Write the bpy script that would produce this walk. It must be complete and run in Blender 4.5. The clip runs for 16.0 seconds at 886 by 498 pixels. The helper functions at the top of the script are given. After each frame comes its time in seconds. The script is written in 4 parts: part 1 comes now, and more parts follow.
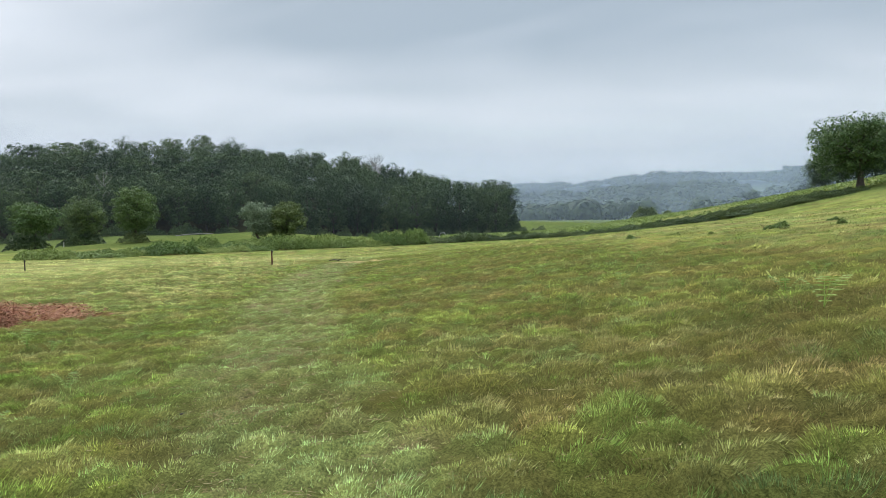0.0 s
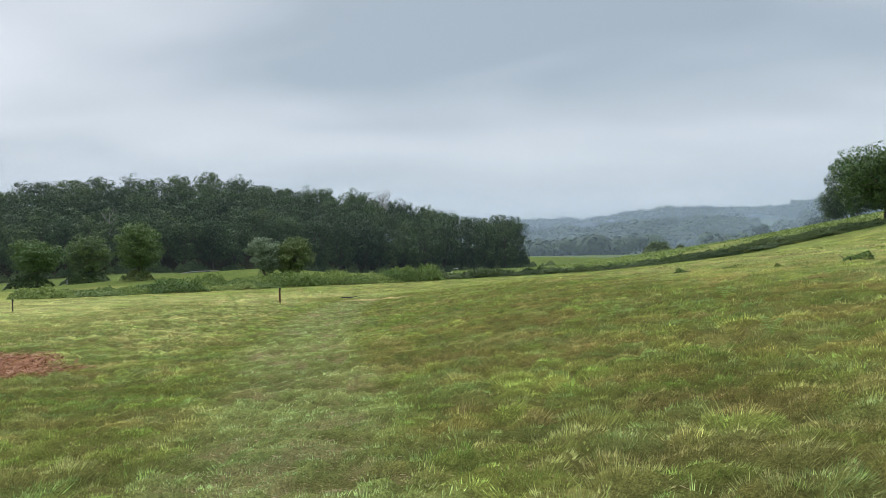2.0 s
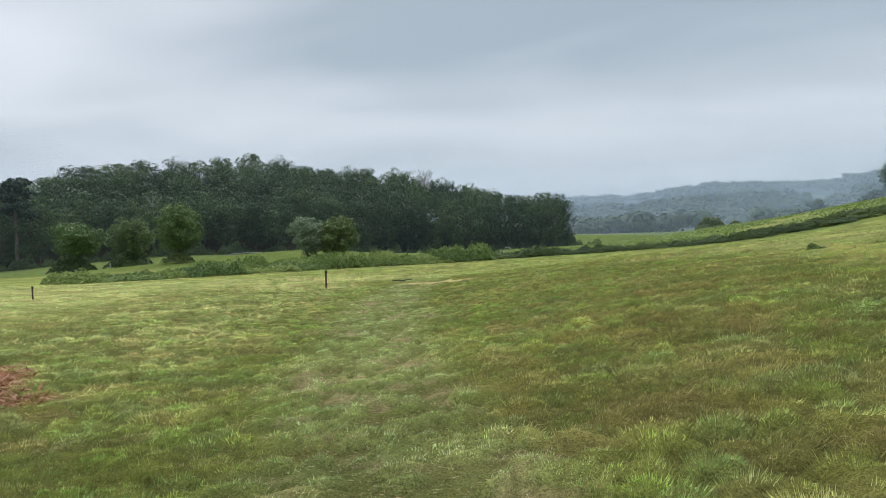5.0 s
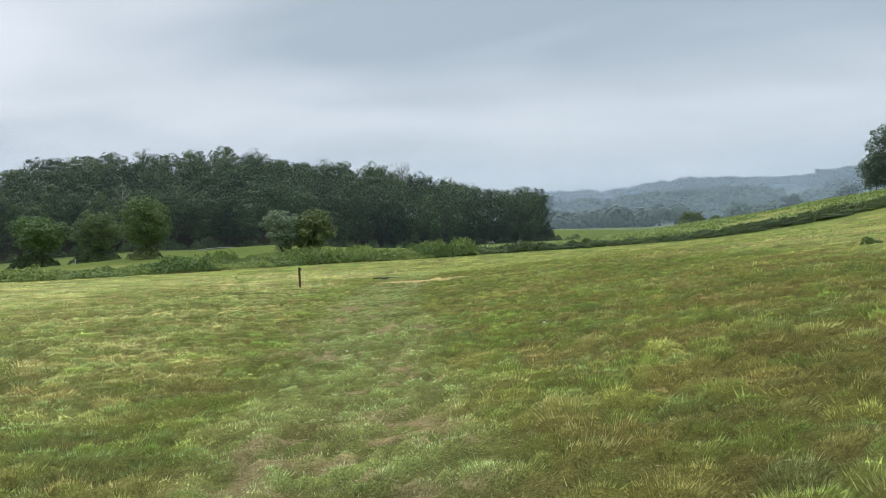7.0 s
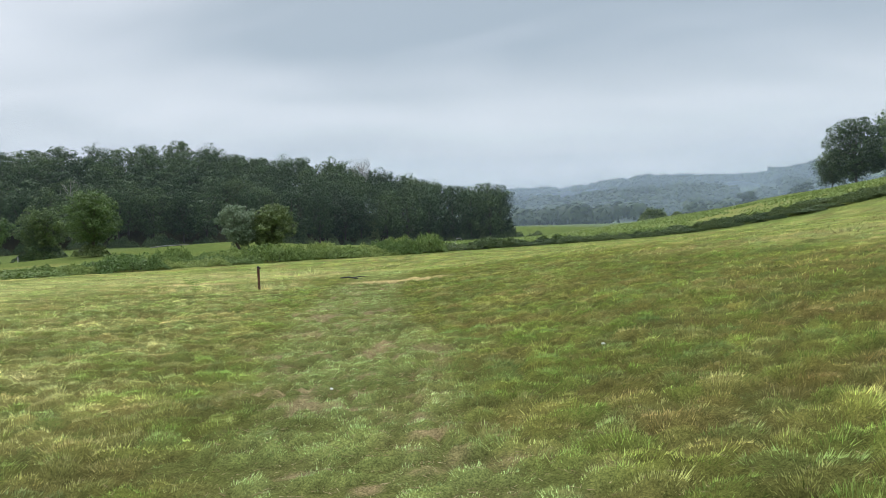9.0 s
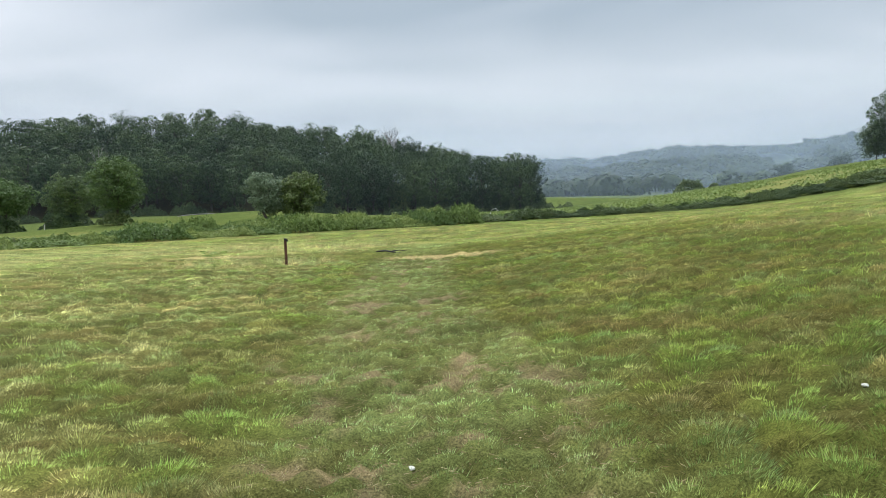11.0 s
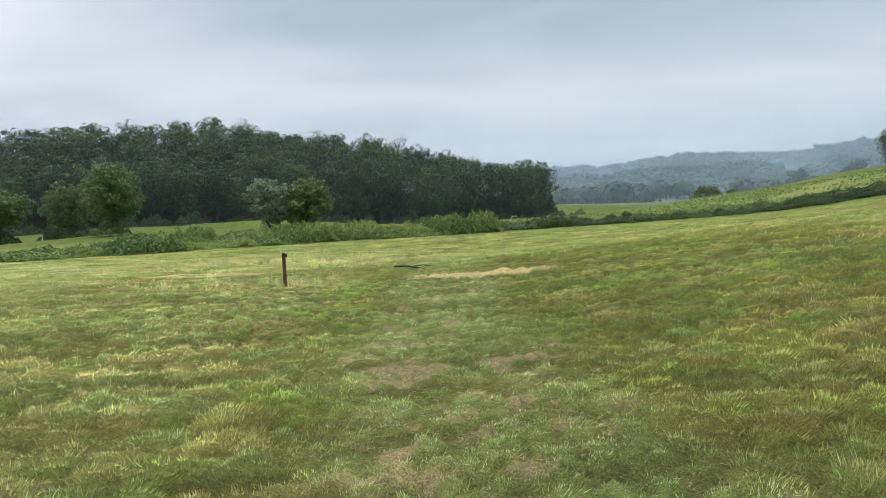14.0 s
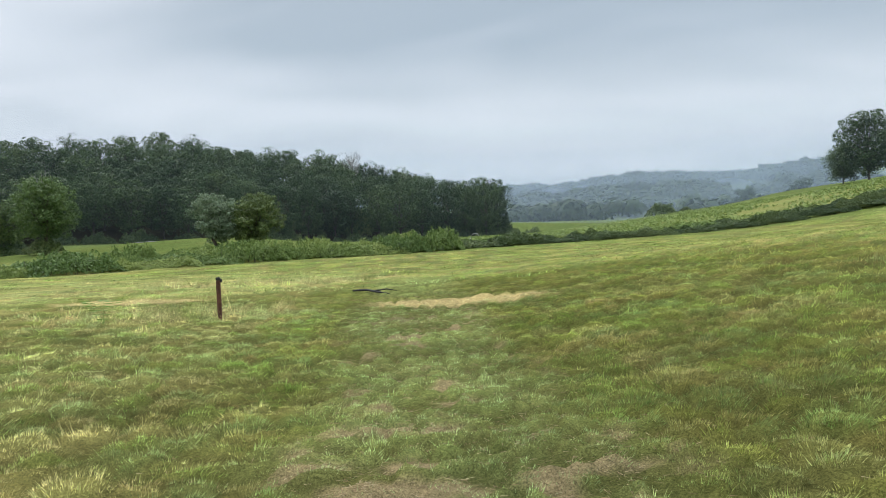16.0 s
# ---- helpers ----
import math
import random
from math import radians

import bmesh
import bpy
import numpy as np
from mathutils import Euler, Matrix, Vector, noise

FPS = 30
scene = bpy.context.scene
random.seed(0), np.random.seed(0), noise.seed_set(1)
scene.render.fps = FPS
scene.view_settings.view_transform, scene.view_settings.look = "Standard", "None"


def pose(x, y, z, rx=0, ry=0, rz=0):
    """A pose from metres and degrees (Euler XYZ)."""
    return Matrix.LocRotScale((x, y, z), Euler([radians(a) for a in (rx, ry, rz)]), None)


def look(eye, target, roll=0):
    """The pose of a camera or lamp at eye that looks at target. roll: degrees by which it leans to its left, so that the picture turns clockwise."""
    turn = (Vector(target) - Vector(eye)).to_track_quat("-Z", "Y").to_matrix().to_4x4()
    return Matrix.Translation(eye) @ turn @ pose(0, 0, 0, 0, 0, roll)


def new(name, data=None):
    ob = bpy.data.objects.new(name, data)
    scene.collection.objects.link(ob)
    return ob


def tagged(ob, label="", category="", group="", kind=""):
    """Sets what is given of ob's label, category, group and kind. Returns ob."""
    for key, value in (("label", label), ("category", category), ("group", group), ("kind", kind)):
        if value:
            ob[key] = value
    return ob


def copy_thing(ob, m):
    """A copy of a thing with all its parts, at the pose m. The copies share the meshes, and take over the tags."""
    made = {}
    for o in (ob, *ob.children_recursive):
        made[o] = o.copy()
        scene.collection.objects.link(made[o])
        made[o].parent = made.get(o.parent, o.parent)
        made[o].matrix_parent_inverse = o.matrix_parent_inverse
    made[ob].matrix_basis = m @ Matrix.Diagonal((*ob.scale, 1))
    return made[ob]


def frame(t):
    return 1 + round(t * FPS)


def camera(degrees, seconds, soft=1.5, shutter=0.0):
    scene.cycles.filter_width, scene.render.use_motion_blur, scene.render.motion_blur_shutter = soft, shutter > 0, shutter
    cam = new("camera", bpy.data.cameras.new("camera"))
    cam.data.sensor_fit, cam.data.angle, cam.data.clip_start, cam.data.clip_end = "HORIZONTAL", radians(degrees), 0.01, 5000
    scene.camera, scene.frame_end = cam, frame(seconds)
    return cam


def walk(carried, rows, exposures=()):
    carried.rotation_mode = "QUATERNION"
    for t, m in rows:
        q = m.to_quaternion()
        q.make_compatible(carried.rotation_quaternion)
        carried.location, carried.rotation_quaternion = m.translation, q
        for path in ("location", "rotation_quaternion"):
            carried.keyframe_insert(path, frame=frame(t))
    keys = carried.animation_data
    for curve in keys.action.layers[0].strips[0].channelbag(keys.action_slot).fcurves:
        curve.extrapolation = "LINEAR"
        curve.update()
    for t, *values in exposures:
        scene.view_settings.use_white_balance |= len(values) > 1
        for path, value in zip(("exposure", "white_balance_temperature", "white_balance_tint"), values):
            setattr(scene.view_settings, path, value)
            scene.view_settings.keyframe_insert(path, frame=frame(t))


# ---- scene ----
cam = camera(59.6, 16.0, soft=0.85)
PATH = [
    (0, (0.841, -1.491, 1.507), (0.835, 0.509, 1.464), -0.9),
    (0.5, (0.605, -0.659, 1.519), (0.586, 1.341, 1.573), -0.9),
    (1, (0.396, 0.272, 1.474), (0.362, 2.269, 1.567), -1.4),
    (1.5, (0.232, 1.168, 1.446), (0.237, 3.166, 1.531), -1.4),
    (2, (0.019, 1.864, 1.442), (-0.002, 3.863, 1.493), -1.2),
    (2.5, (-0.185, 2.56, 1.508), (-0.385, 4.55, 1.536), -0.4),
    (3, (-0.448, 3.35, 1.456), (-0.766, 5.324, 1.411), -0.9),
    (3.5, (-0.636, 4.299, 1.477), (-0.881, 6.284, 1.52), -0.9),
    (4, (-0.86, 5.092, 1.458), (-1.03, 7.083, 1.549), -0.9),
    (4.5, (-1.091, 5.902, 1.439), (-1.234, 7.896, 1.502), -1.2),
    (5, (-1.257, 6.813, 1.439), (-1.384, 8.809, 1.44), -1.8),
    (7.5, (-2.179, 11.446, 1.433), (-2.21, 13.445, 1.411), -1.7),
    (8, (-2.393, 12.296, 1.419), (-2.384, 14.296, 1.387), -1.6),
    (8.5, (-2.61, 13.263, 1.436), (-2.589, 15.261, 1.54), -1.4),
    (9, (-2.809, 14.105, 1.396), (-2.771, 16.105, 1.371), -1.9),
    (11.5, (-3.783, 18.672, 1.383), (-3.826, 20.669, 1.284), -1.4),
    (12, (-3.971, 19.523, 1.368), (-4.052, 21.521, 1.326), -1.3),
    (12.5, (-4.171, 20.442, 1.378), (-4.383, 22.431, 1.38), -1.3),
    (13, (-4.275, 21.29, 1.38), (-4.458, 23.281, 1.365), -1.8),
    (13.5, (-4.373, 22.148, 1.361), (-4.497, 24.142, 1.288), -1.6),
    (14, (-4.502, 23.015, 1.35), (-4.553, 25.013, 1.274), -1.8),
    (14.5, (-4.605, 23.882, 1.342), (-4.593, 25.879, 1.241), -2.0),
    (15, (-4.7, 24.712, 1.349), (-4.63, 26.709, 1.259), -1.9),
    (15.5, (-4.833, 25.576, 1.362), (-4.785, 27.574, 1.291), -1.3),
    (16, (-4.951, 26.432, 1.342), (-4.881, 28.43, 1.308), -1.8),
]
EXPOSURES = [(0.0, 0.2), (0.5, 0.0), (1.0, 0.06), (1.5, 0.1), (2.0, 0.1), (2.5, 0.08), (3.0, 0.18), (3.5, 0.08), (4.0, 0.06), (5.0, 0.1), (7.5, 0.16), (8.0, 0.18), (8.5, 0.04), (9.0, 0.18), (11.5, 0.22), (12.0, 0.2), (12.5, 0.06), (13.5, 0.18), (14.5, 0.2), (16.0, 0.22)]
walk(cam, [(t, look(eye, target, roll)) for t, eye, target, roll in PATH], EXPOSURES)

# ---- light: a thick overcast sky and a wide, weak sun behind it ----
SUN_EL, SUN_AZ = 50.0, 330.0
sun = new("sun", bpy.data.lights.new("sun", "SUN"))
sun.data.energy, sun.data.angle, sun.data.color = 1.5, radians(16), (1.0, 0.97, 0.92)
sun.rotation_euler = Euler((radians(90 - SUN_EL), 0, radians(180 - SUN_AZ)))

world = bpy.data.worlds.new("overcast")
scene.world = world
world.use_nodes = True
wt = world.node_tree
for n in list(wt.nodes):
    wt.nodes.remove(n)


def wnode(kind, **values):
    n = wt.nodes.new(kind)
    for key, value in values.items():
        setattr(n, key, value)
    return n


def wmath(op, a, b=None, clamp=False):
    n = wnode("ShaderNodeMath", operation=op, use_clamp=clamp)
    for k, v in enumerate((a, b)):
        if v is None:
            continue
        if isinstance(v, (int, float)):
            n.inputs[k].default_value = v
        else:
            wt.links.new(v, n.inputs[k])
    return n.outputs[0]


coord = wnode("ShaderNodeTexCoord")
sep = wnode("ShaderNodeSeparateXYZ")
wt.links.new(coord.outputs["Generated"], sep.inputs[0])
up = wmath("MAXIMUM", sep.outputs[2], 0.0)
low = wmath("ADD", up, 0.16)
comb = wnode("ShaderNodeCombineXYZ")
wt.links.new(wmath("DIVIDE", sep.outputs[0], low), comb.inputs[0])
wt.links.new(wmath("DIVIDE", sep.outputs[1], low), comb.inputs[1])
mapping = wnode("ShaderNodeMapping")
mapping.inputs["Location"].default_value = (3.1, 1.4, 0.0)
mapping.inputs["Rotation"].default_value = (0, 0, radians(24))
mapping.inputs["Scale"].default_value = (0.55, 1.0, 1.0)
wt.links.new(comb.outputs[0], mapping.inputs[0])
clouds = wnode("ShaderNodeTexNoise")
clouds.inputs["Scale"].default_value, clouds.inputs["Detail"].default_value = 1.05, 5.0
clouds.inputs["Roughness"].default_value, clouds.inputs["Distortion"].default_value = 0.46, 0.35
wt.links.new(mapping.outputs[0], clouds.inputs["Vector"])
ramp = wnode("ShaderNodeValToRGB")
ramp.color_ramp.elements[0].position, ramp.color_ramp.elements[0].color = 0.34, (0.36, 0.44, 0.52, 1)
ramp.color_ramp.elements[1].position, ramp.color_ramp.elements[1].color = 0.66, (0.70, 0.76, 0.84, 1)
wt.links.new(clouds.outputs[0], ramp.inputs[0])
# paler, slightly warm air low over the land
haze = wnode("ShaderNodeMix", data_type="RGBA")
haze.inputs[7].default_value = (0.65, 0.70, 0.74, 1)
wt.links.new(wmath("MULTIPLY", wmath("SUBTRACT", 1.0, wmath("MULTIPLY", up, 4.2), True), 0.85), haze.inputs[0])
wt.links.new(ramp.outputs[0], haze.inputs[6])
sky = wnode("ShaderNodeTexSky", sky_type="NISHITA", sun_disc=False, sun_elevation=radians(SUN_EL), sun_rotation=radians(SUN_AZ))
sky.air_density, sky.dust_density = 1.0, 4.0
thin = wnode("ShaderNodeMix", data_type="RGBA")
thin.inputs[0].default_value = 0.08
wt.links.new(haze.outputs[2], thin.inputs[6])
skydim = wnode("ShaderNodeMix", data_type="RGBA", blend_type="MULTIPLY")
skydim.inputs[0].default_value = 1.0
skydim.inputs[7].default_value = (0.1, 0.1, 0.1, 1)
wt.links.new(sky.outputs[0], skydim.inputs[6])
wt.links.new(skydim.outputs[2], thin.inputs[7])
back = wnode("ShaderNodeBackground")
wt.links.new(thin.outputs[2], back.inputs[0])
# an overcast sky is brightest overhead
wt.links.new(wmath("ADD", 1.0, wmath("MULTIPLY", wmath("MAXIMUM", wmath("SUBTRACT", up, 0.40), 0.0), 4.2)), back.inputs[1])
wt.links.new(back.outputs[0], wnode("ShaderNodeOutputWorld").inputs[0])

# ---- noise and the lie of the land ----


def lattice(ix, iy, seed):
    h = (ix.astype(np.int64) * 374761393 + iy.astype(np.int64) * 668265263 + seed * 974634977) & 0xFFFFFFFF
    h = ((h ^ (h >> 13)) * 1274126177) & 0xFFFFFFFF
    return ((h ^ (h >> 16)) & 0xFFFF) / 65535.0


def vnoise(x, y, seed=0):
    """Smooth value noise, 0 to 1."""
    x, y = np.asarray(x, float), np.asarray(y, float)
    ix, iy = np.floor(x), np.floor(y)
    fx, fy = x - ix, y - iy
    fx, fy = fx * fx * (3 - 2 * fx), fy * fy * (3 - 2 * fy)
    a, b = lattice(ix, iy, seed), lattice(ix + 1, iy, seed)
    c, d = lattice(ix, iy + 1, seed), lattice(ix + 1, iy + 1, seed)
    return (a * (1 - fx) + b * fx) * (1 - fy) + (c * (1 - fx) + d * fx) * fy


def fbm(x, y, seed=0, octaves=3):
    total, amp, norm = 0, 1.0, 0
    for k in range(octaves):
        total = total + amp * vnoise(x * 2 ** k + 17.3 * k, y * 2 ** k - 9.1 * k, seed + k)
        norm += amp
        amp *= 0.5
    return total / norm


def softplus(v, w):
    return w * np.logaddexp(0, np.asarray(v, float) / w)


def smooth(a, b, v):
    s = np.clip((np.asarray(v, float) - a) / (b - a), 0, 1)
    return s * s * (3 - 2 * s)


def path_x(y):
    y = np.clip(y, -10, 43)
    return 0.6 - 0.26 * y + 0.003 * y * y


def tussock(x, y, size, seed):
    """Cells of turf: how far inside its cell a place lies (0 at the rim), two numbers that belong to the cell, and the way from its middle."""
    u = np.asarray(x, float) / size + 0.5 * vnoise(np.asarray(x) * 2.1 / size, np.asarray(y) * 2.1 / size, seed + 5)
    v = np.asarray(y, float) / (0.85 * size) + 0.5 * vnoise(np.asarray(x) * 2.3 / size + 9, np.asarray(y) * 2.3 / size, seed + 6)
    iu, iv = np.floor(u), np.floor(v)
    first, second = np.full(u.shape, 9.0), np.full(u.shape, 9.0)
    one, two, ox, oy = (np.zeros(u.shape) for _ in range(4))
    for du in (-1, 0, 1):
        for dv in (-1, 0, 1):
            a, b = lattice(iu + du, iv + dv, seed), lattice(iu + du, iv + dv, seed + 1)
            ex, ey = u - (iu + du + 0.1 + 0.8 * a), v - (iv + dv + 0.1 + 0.8 * b)
            d = np.hypot(ex, ey)
            nearer = d < first
            second = np.where(nearer, first, np.minimum(second, d))
            first = np.where(nearer, d, first)
            one = np.where(nearer, lattice(iu + du, iv + dv, seed + 2), one)
            two = np.where(nearer, lattice(iu + du, iv + dv, seed + 3), two)
            ox, oy = np.where(nearer, ex, ox), np.where(nearer, ey, oy)
    return second - first, one, two, ox, oy


def pads(x, y):
    """Trodden cushions of turf with gaps between them."""
    rim, one = tussock(x, y, 0.27, 301)[:2]
    return smooth(0.06, 0.36, rim) * smooth(0.12, 0.5, one) * (0.7 + 0.3 * vnoise(np.asarray(x) * 8.5, np.asarray(y) * 11.5, 11))


def lumps(x, y):
    """Tussocks of the untrodden turf."""
    rim, one = tussock(x, y, 0.44, 401)[:2]
    return smooth(0.02, 0.45, rim) * (0.35 + 0.65 * one) * 0.75 + 0.25 * vnoise(np.asarray(x) * 5.6, np.asarray(y) * 7.2, 29)


WOOD_A, WOOD_U, WOOD_N = (-175.0, 188.0), (0.842, 0.540), (-0.540, 0.842)


def wood_axes(x, y):
    """Metres along the wood's front edge, and behind it."""
    return (x - WOOD_A[0]) * WOOD_U[0] + (y - WOOD_A[1]) * WOOD_U[1], (x - WOOD_A[0]) * WOOD_N[0] + (y - WOOD_A[1]) * WOOD_N[1]


def ground(x, y):
    x, y = np.asarray(x, float), np.asarray(y, float)
    near = -0.25 + 0.1 * softplus(x + 4.5, 1.0)
    mid = -0.4 + 0.015 * np.maximum(y - 70, 0) + 0.03 * softplus(x + 8, 3) + 0.165 * softplus(x - 28, 5)
    mid = mid + 0.05 * np.clip(y - 85, 0, 40) * smooth(-12, -30, x) * smooth(-75, -30, x)
    crest = 0.4 + 0.12 * softplus(x - 20, 6)
    dist = np.hypot(x, y)
    far = -0.4 + 3.2 * smooth(340, 430, y) + 0.002 * np.maximum(y - 430, 0)
    z = near + (mid - near) * smooth(42, 87, y)
    z = z + (crest - z) * smooth(95, 200, y)
    z = z + (far - z) * smooth(215, 330, y - 1.6 * np.clip(x - 75, 0, 60))
    w, s = wood_axes(x, y)
    slope = np.interp(w, [0, 20, 31, 45, 58, 70, 81, 92, 103, 114, 126, 135, 150, 163, 176, 190, 203, 215, 240, 260],
                      [0.14, 0.185, 0.204, 0.212, 0.24, 0.307, 0.31, 0.32, 0.318, 0.303, 0.35, 0.363, 0.34, 0.32, 0.308, 0.30, 0.25, 0.21, 0.11, 0.05])
    z = z + slope * np.clip(s, 0, 95) + 1.6 * smooth(-60, 0, s) * smooth(0, 60, w) * smooth(185, 125, w)
    # the meadow falls away towards the low end of the wood
    z = z + np.interp(w, [-60, 20, 34, 49, 71, 86], [-7.0, -3.4, -3.0, -2.5, -1.0, 0.0]) * smooth(-170, -60, s)
    az = np.degrees(np.arctan2(x, np.maximum(y, 1)))
    tall = np.interp(az, [0, 7, 8.5, 9.6, 11, 13, 16, 22, 24.5, 28, 40], [47, 53, 55, 50, 54, 60, 66, 59, 66, 72, 78])
    z = z + tall * smooth(640, 1280, dist) * smooth(-100, 300, y)
    # hummocks
    z = z + 0.07 * (fbm(x * 0.9, y * 0.9, 3) - 0.5)
    close = smooth(20, 12, np.abs(x - path_x(y))) * smooth(62, 50, y)
    worn = smooth(1.6, 0.7, np.abs(x - path_x(y)))
    return z + close * (0.095 * (pads(x, y) - 0.5) * (0.35 + 0.65 * worn) + 0.13 * (lumps(x, y) - 0.5) * (1 - 0.8 * worn))


def masks(x, y):
    """How worn the path is, the cross track, and how tall, dry and rusty the grass is, 0 to 1."""
    wob = (fbm(x * 0.7, y * 0.7, 21) - 0.5)
    half = 0.85 + 0.012 * np.clip(y, 0, 45)
    lat = np.abs(x - path_x(y) + wob * 0.9)
    path = smooth(half + 0.35, half - 0.45, lat) * smooth(60, 48, y)
    cy = 41.9 - 0.9 * x - 0.03 * x * x
    cy = np.where(x > 3, 41.9 - 2.97 - 0.55 * (x - 3), cy)
    cross = smooth(1.5, 0.5, np.abs(y - cy + wob * 1.4)) * smooth(-30, -22, x) * smooth(26, 14, x)
    tan = smooth(1.0, 0.55, np.hypot((x + 4.0 + 0.9 * (y - 43.9)) / 2.2, (y - 43.9) / 1.5) + wob * 0.6)
    tan = np.maximum(tan, smooth(1.0, 0.6, np.hypot((x + 13.0) / 2.6, (y - 48.6) / 0.9) + wob * 0.5))
    bare = path * smooth(0.585, 0.71, 0.45 * fbm(x * 1.15 + 4, y * 0.9, 31) + 0.55 * vnoise(x * 3.4, y * 4.6, 33)) * (0.35 + 0.65 * smooth(10, 20, y)) * smooth(46, 40, y)
    tall = smooth(1.1, 0.7, np.hypot((x + 10.2) / 3.6, (y - 43.6) / 1.9) + wob * 0.5)
    tall = np.maximum(tall, smooth(1.1, 0.6, np.hypot((x + 11) / 7.0, (y - 57) / 2.6) + wob))
    tall = np.maximum(tall, 0.8 * smooth(1.1, 0.6, np.hypot((x - 12 + 0.5 * (y - 38)) / 14.0, (y - 38 + 0.3 * (x - 12)) / 2.2) + wob * 0.8) * smooth(2, 6, x) * smooth(20, 28, y))
    tall = tall * (1 - cross) * (1 - path)
    dry = smooth(0.42, 0.72, fbm(x * 0.33 + 40, y * 0.5, 41)) * (1 - 0.5 * path)
    rust = smooth(0.55, 0.75, fbm(x * 0.55 + 8, y * 1.0 + 3, 51)) * (1 - path)
    dead = smooth(1.15, 0.6, np.hypot((x + 9.6) / 3.3, (y - 17.0 + 0.55 * (x + 9.6)) / 1.9) + wob * 0.9)
    return path, cross, tan, bare, tall, dry, rust, dead


def lerp(a, b, f):
    return a + (np.asarray(b) - a) * f[:, None]


def turf_colour(x, y):
    """The grass's own colour at a place."""
    path, cross, tan, bare, tall, dry, rust, dead = masks(x, y)
    patch = fbm(x * 0.21 + 3, y * 0.26, 61)
    fine = fbm(x * 1.6, y * 1.9, 71)
    # the side away from the slope is grazed paler
    pale = smooth(-0.5, -4.0, x - path_x(y)) * smooth(10, 24, y) * smooth(75, 50, y)
    c = np.empty((len(x), 3))
    c[:] = (0.205, 0.268, 0.040)
    c = lerp(c, (0.115, 0.205, 0.028), smooth(0.45, 0.75, fine) * 0.85)
    c = lerp(c, (0.285, 0.290, 0.058), smooth(0.4, 0.7, patch) * 0.75)
    c = lerp(c, (0.430, 0.412, 0.178), pale * (0.45 + 0.55 * fine) * 0.95)
    c = lerp(c, (0.420, 0.335, 0.125), dry * smooth(0.35, 0.7, fine) * 0.72)
    c = lerp(c, (0.300, 0.175, 0.066), rust * smooth(0.4, 0.7, fbm(x * 2.2, y * 2.2, 81)) * 0.6)
    c = lerp(c, (0.285, 0.375, 0.145), path * 0.88)
    c = lerp(c, (0.380, 0.350, 0.145), path * smooth(0.52, 0.74, fbm(x * 1.3, y * 2.2, 91)) * 0.45)
    c = lerp(c, (0.310, 0.340, 0.105), cross * 0.7)
    c = lerp(c, (0.420, 0.335, 0.150), tall * 0.65)
    c = lerp(c, (0.600, 0.470, 0.240), tan * 0.9)
    # each tussock has a colour of its own
    one, two = tussock(x, y, 0.44, 401)[1:3]
    own = 0.6 * (1 - 0.6 * path)
    c = lerp(c, (0.120, 0.205, 0.060), own * (two < 0.24))
    c = lerp(c, (0.310, 0.300, 0.105), own * ((two > 0.24) & (two < 0.37)))
    c = lerp(c, (0.255, 0.165, 0.075), own * 0.7 * ((two > 0.37) & (two < 0.44)))
    c = lerp(c, (0.140, 0.250, 0.030), own * ((two > 0.44) & (two < 0.66)))
    c = c * (0.78 + 0.44 * lattice(np.floor(one * 997), np.floor(two * 991), 7))[:, None]
    # the sward uphill of the path is ranker and darker
    rank = smooth(0.7, 2.2, x - path_x(y)) * smooth(42, 24, y)
    c = lerp(c, (0.250, 0.130, 0.050), rank * smooth(0.5, 0.7, fbm(x * 0.9 + 5, y * 1.5, 57)) * 0.5)
    c = c * (1 - 0.08 * rank)[:, None]
    c = c * 1.16 + np.array([0.300, 0.300, 0.200]) * 0.19
    c = c * (1 + 0.28 * pale)[:, None]
    c = c * (0.72 + 0.56 * smooth(0.3, 0.7, fbm(x * 0.8, y * 1.4, 95)))[:, None]
    return c, bare, tall, dead, path, cross, dry


# ---- materials ----


def material(name):
    m = bpy.data.materials.new(name)
    m.use_nodes = True
    return m, m.node_tree, m.node_tree.nodes["Principled BSDF"]


def mnode(tree, kind, inputs=(), **values):
    n = tree.nodes.new(kind)
    for key, value in values.items():
        setattr(n, key, value)
    for key, value in inputs:
        if hasattr(value, "node"):
            tree.links.new(value, n.inputs[key])
        else:
            n.inputs[key].default_value = value
    return n


def mix(tree, factor, a, b, blend="MIX"):
    n = mnode(tree, "ShaderNodeMix", ((0, factor), (6, a), (7, b)), data_type="RGBA", blend_type=blend)
    return n.outputs[2]


def ramp_of(tree, value, *stops):
    n = mnode(tree, "ShaderNodeValToRGB", ((0, value),))
    while len(n.color_ramp.elements) < len(stops):
        n.color_ramp.elements.new(0.5)
    for e, (p, c) in zip(n.color_ramp.elements, stops):
        e.position, e.color = p, (*c, 1)
    return n.outputs[0]


def noise_of(tree, scale, detail=4.0, kind="Object", rough=0.55):
    tc = mnode(tree, "ShaderNodeTexCoord")
    return mnode(tree, "ShaderNodeTexNoise", (("Vector", tc.outputs[kind]), ("Scale", scale), ("Detail", detail), ("Roughness", rough))).outputs[0]


def bump(tree, bsdf, height, strength, distance):
    n = mnode(tree, "ShaderNodeBump", (("Height", height), ("Strength", strength), ("Distance", distance)))
    tree.links.new(n.outputs[0], bsdf.inputs["Normal"])


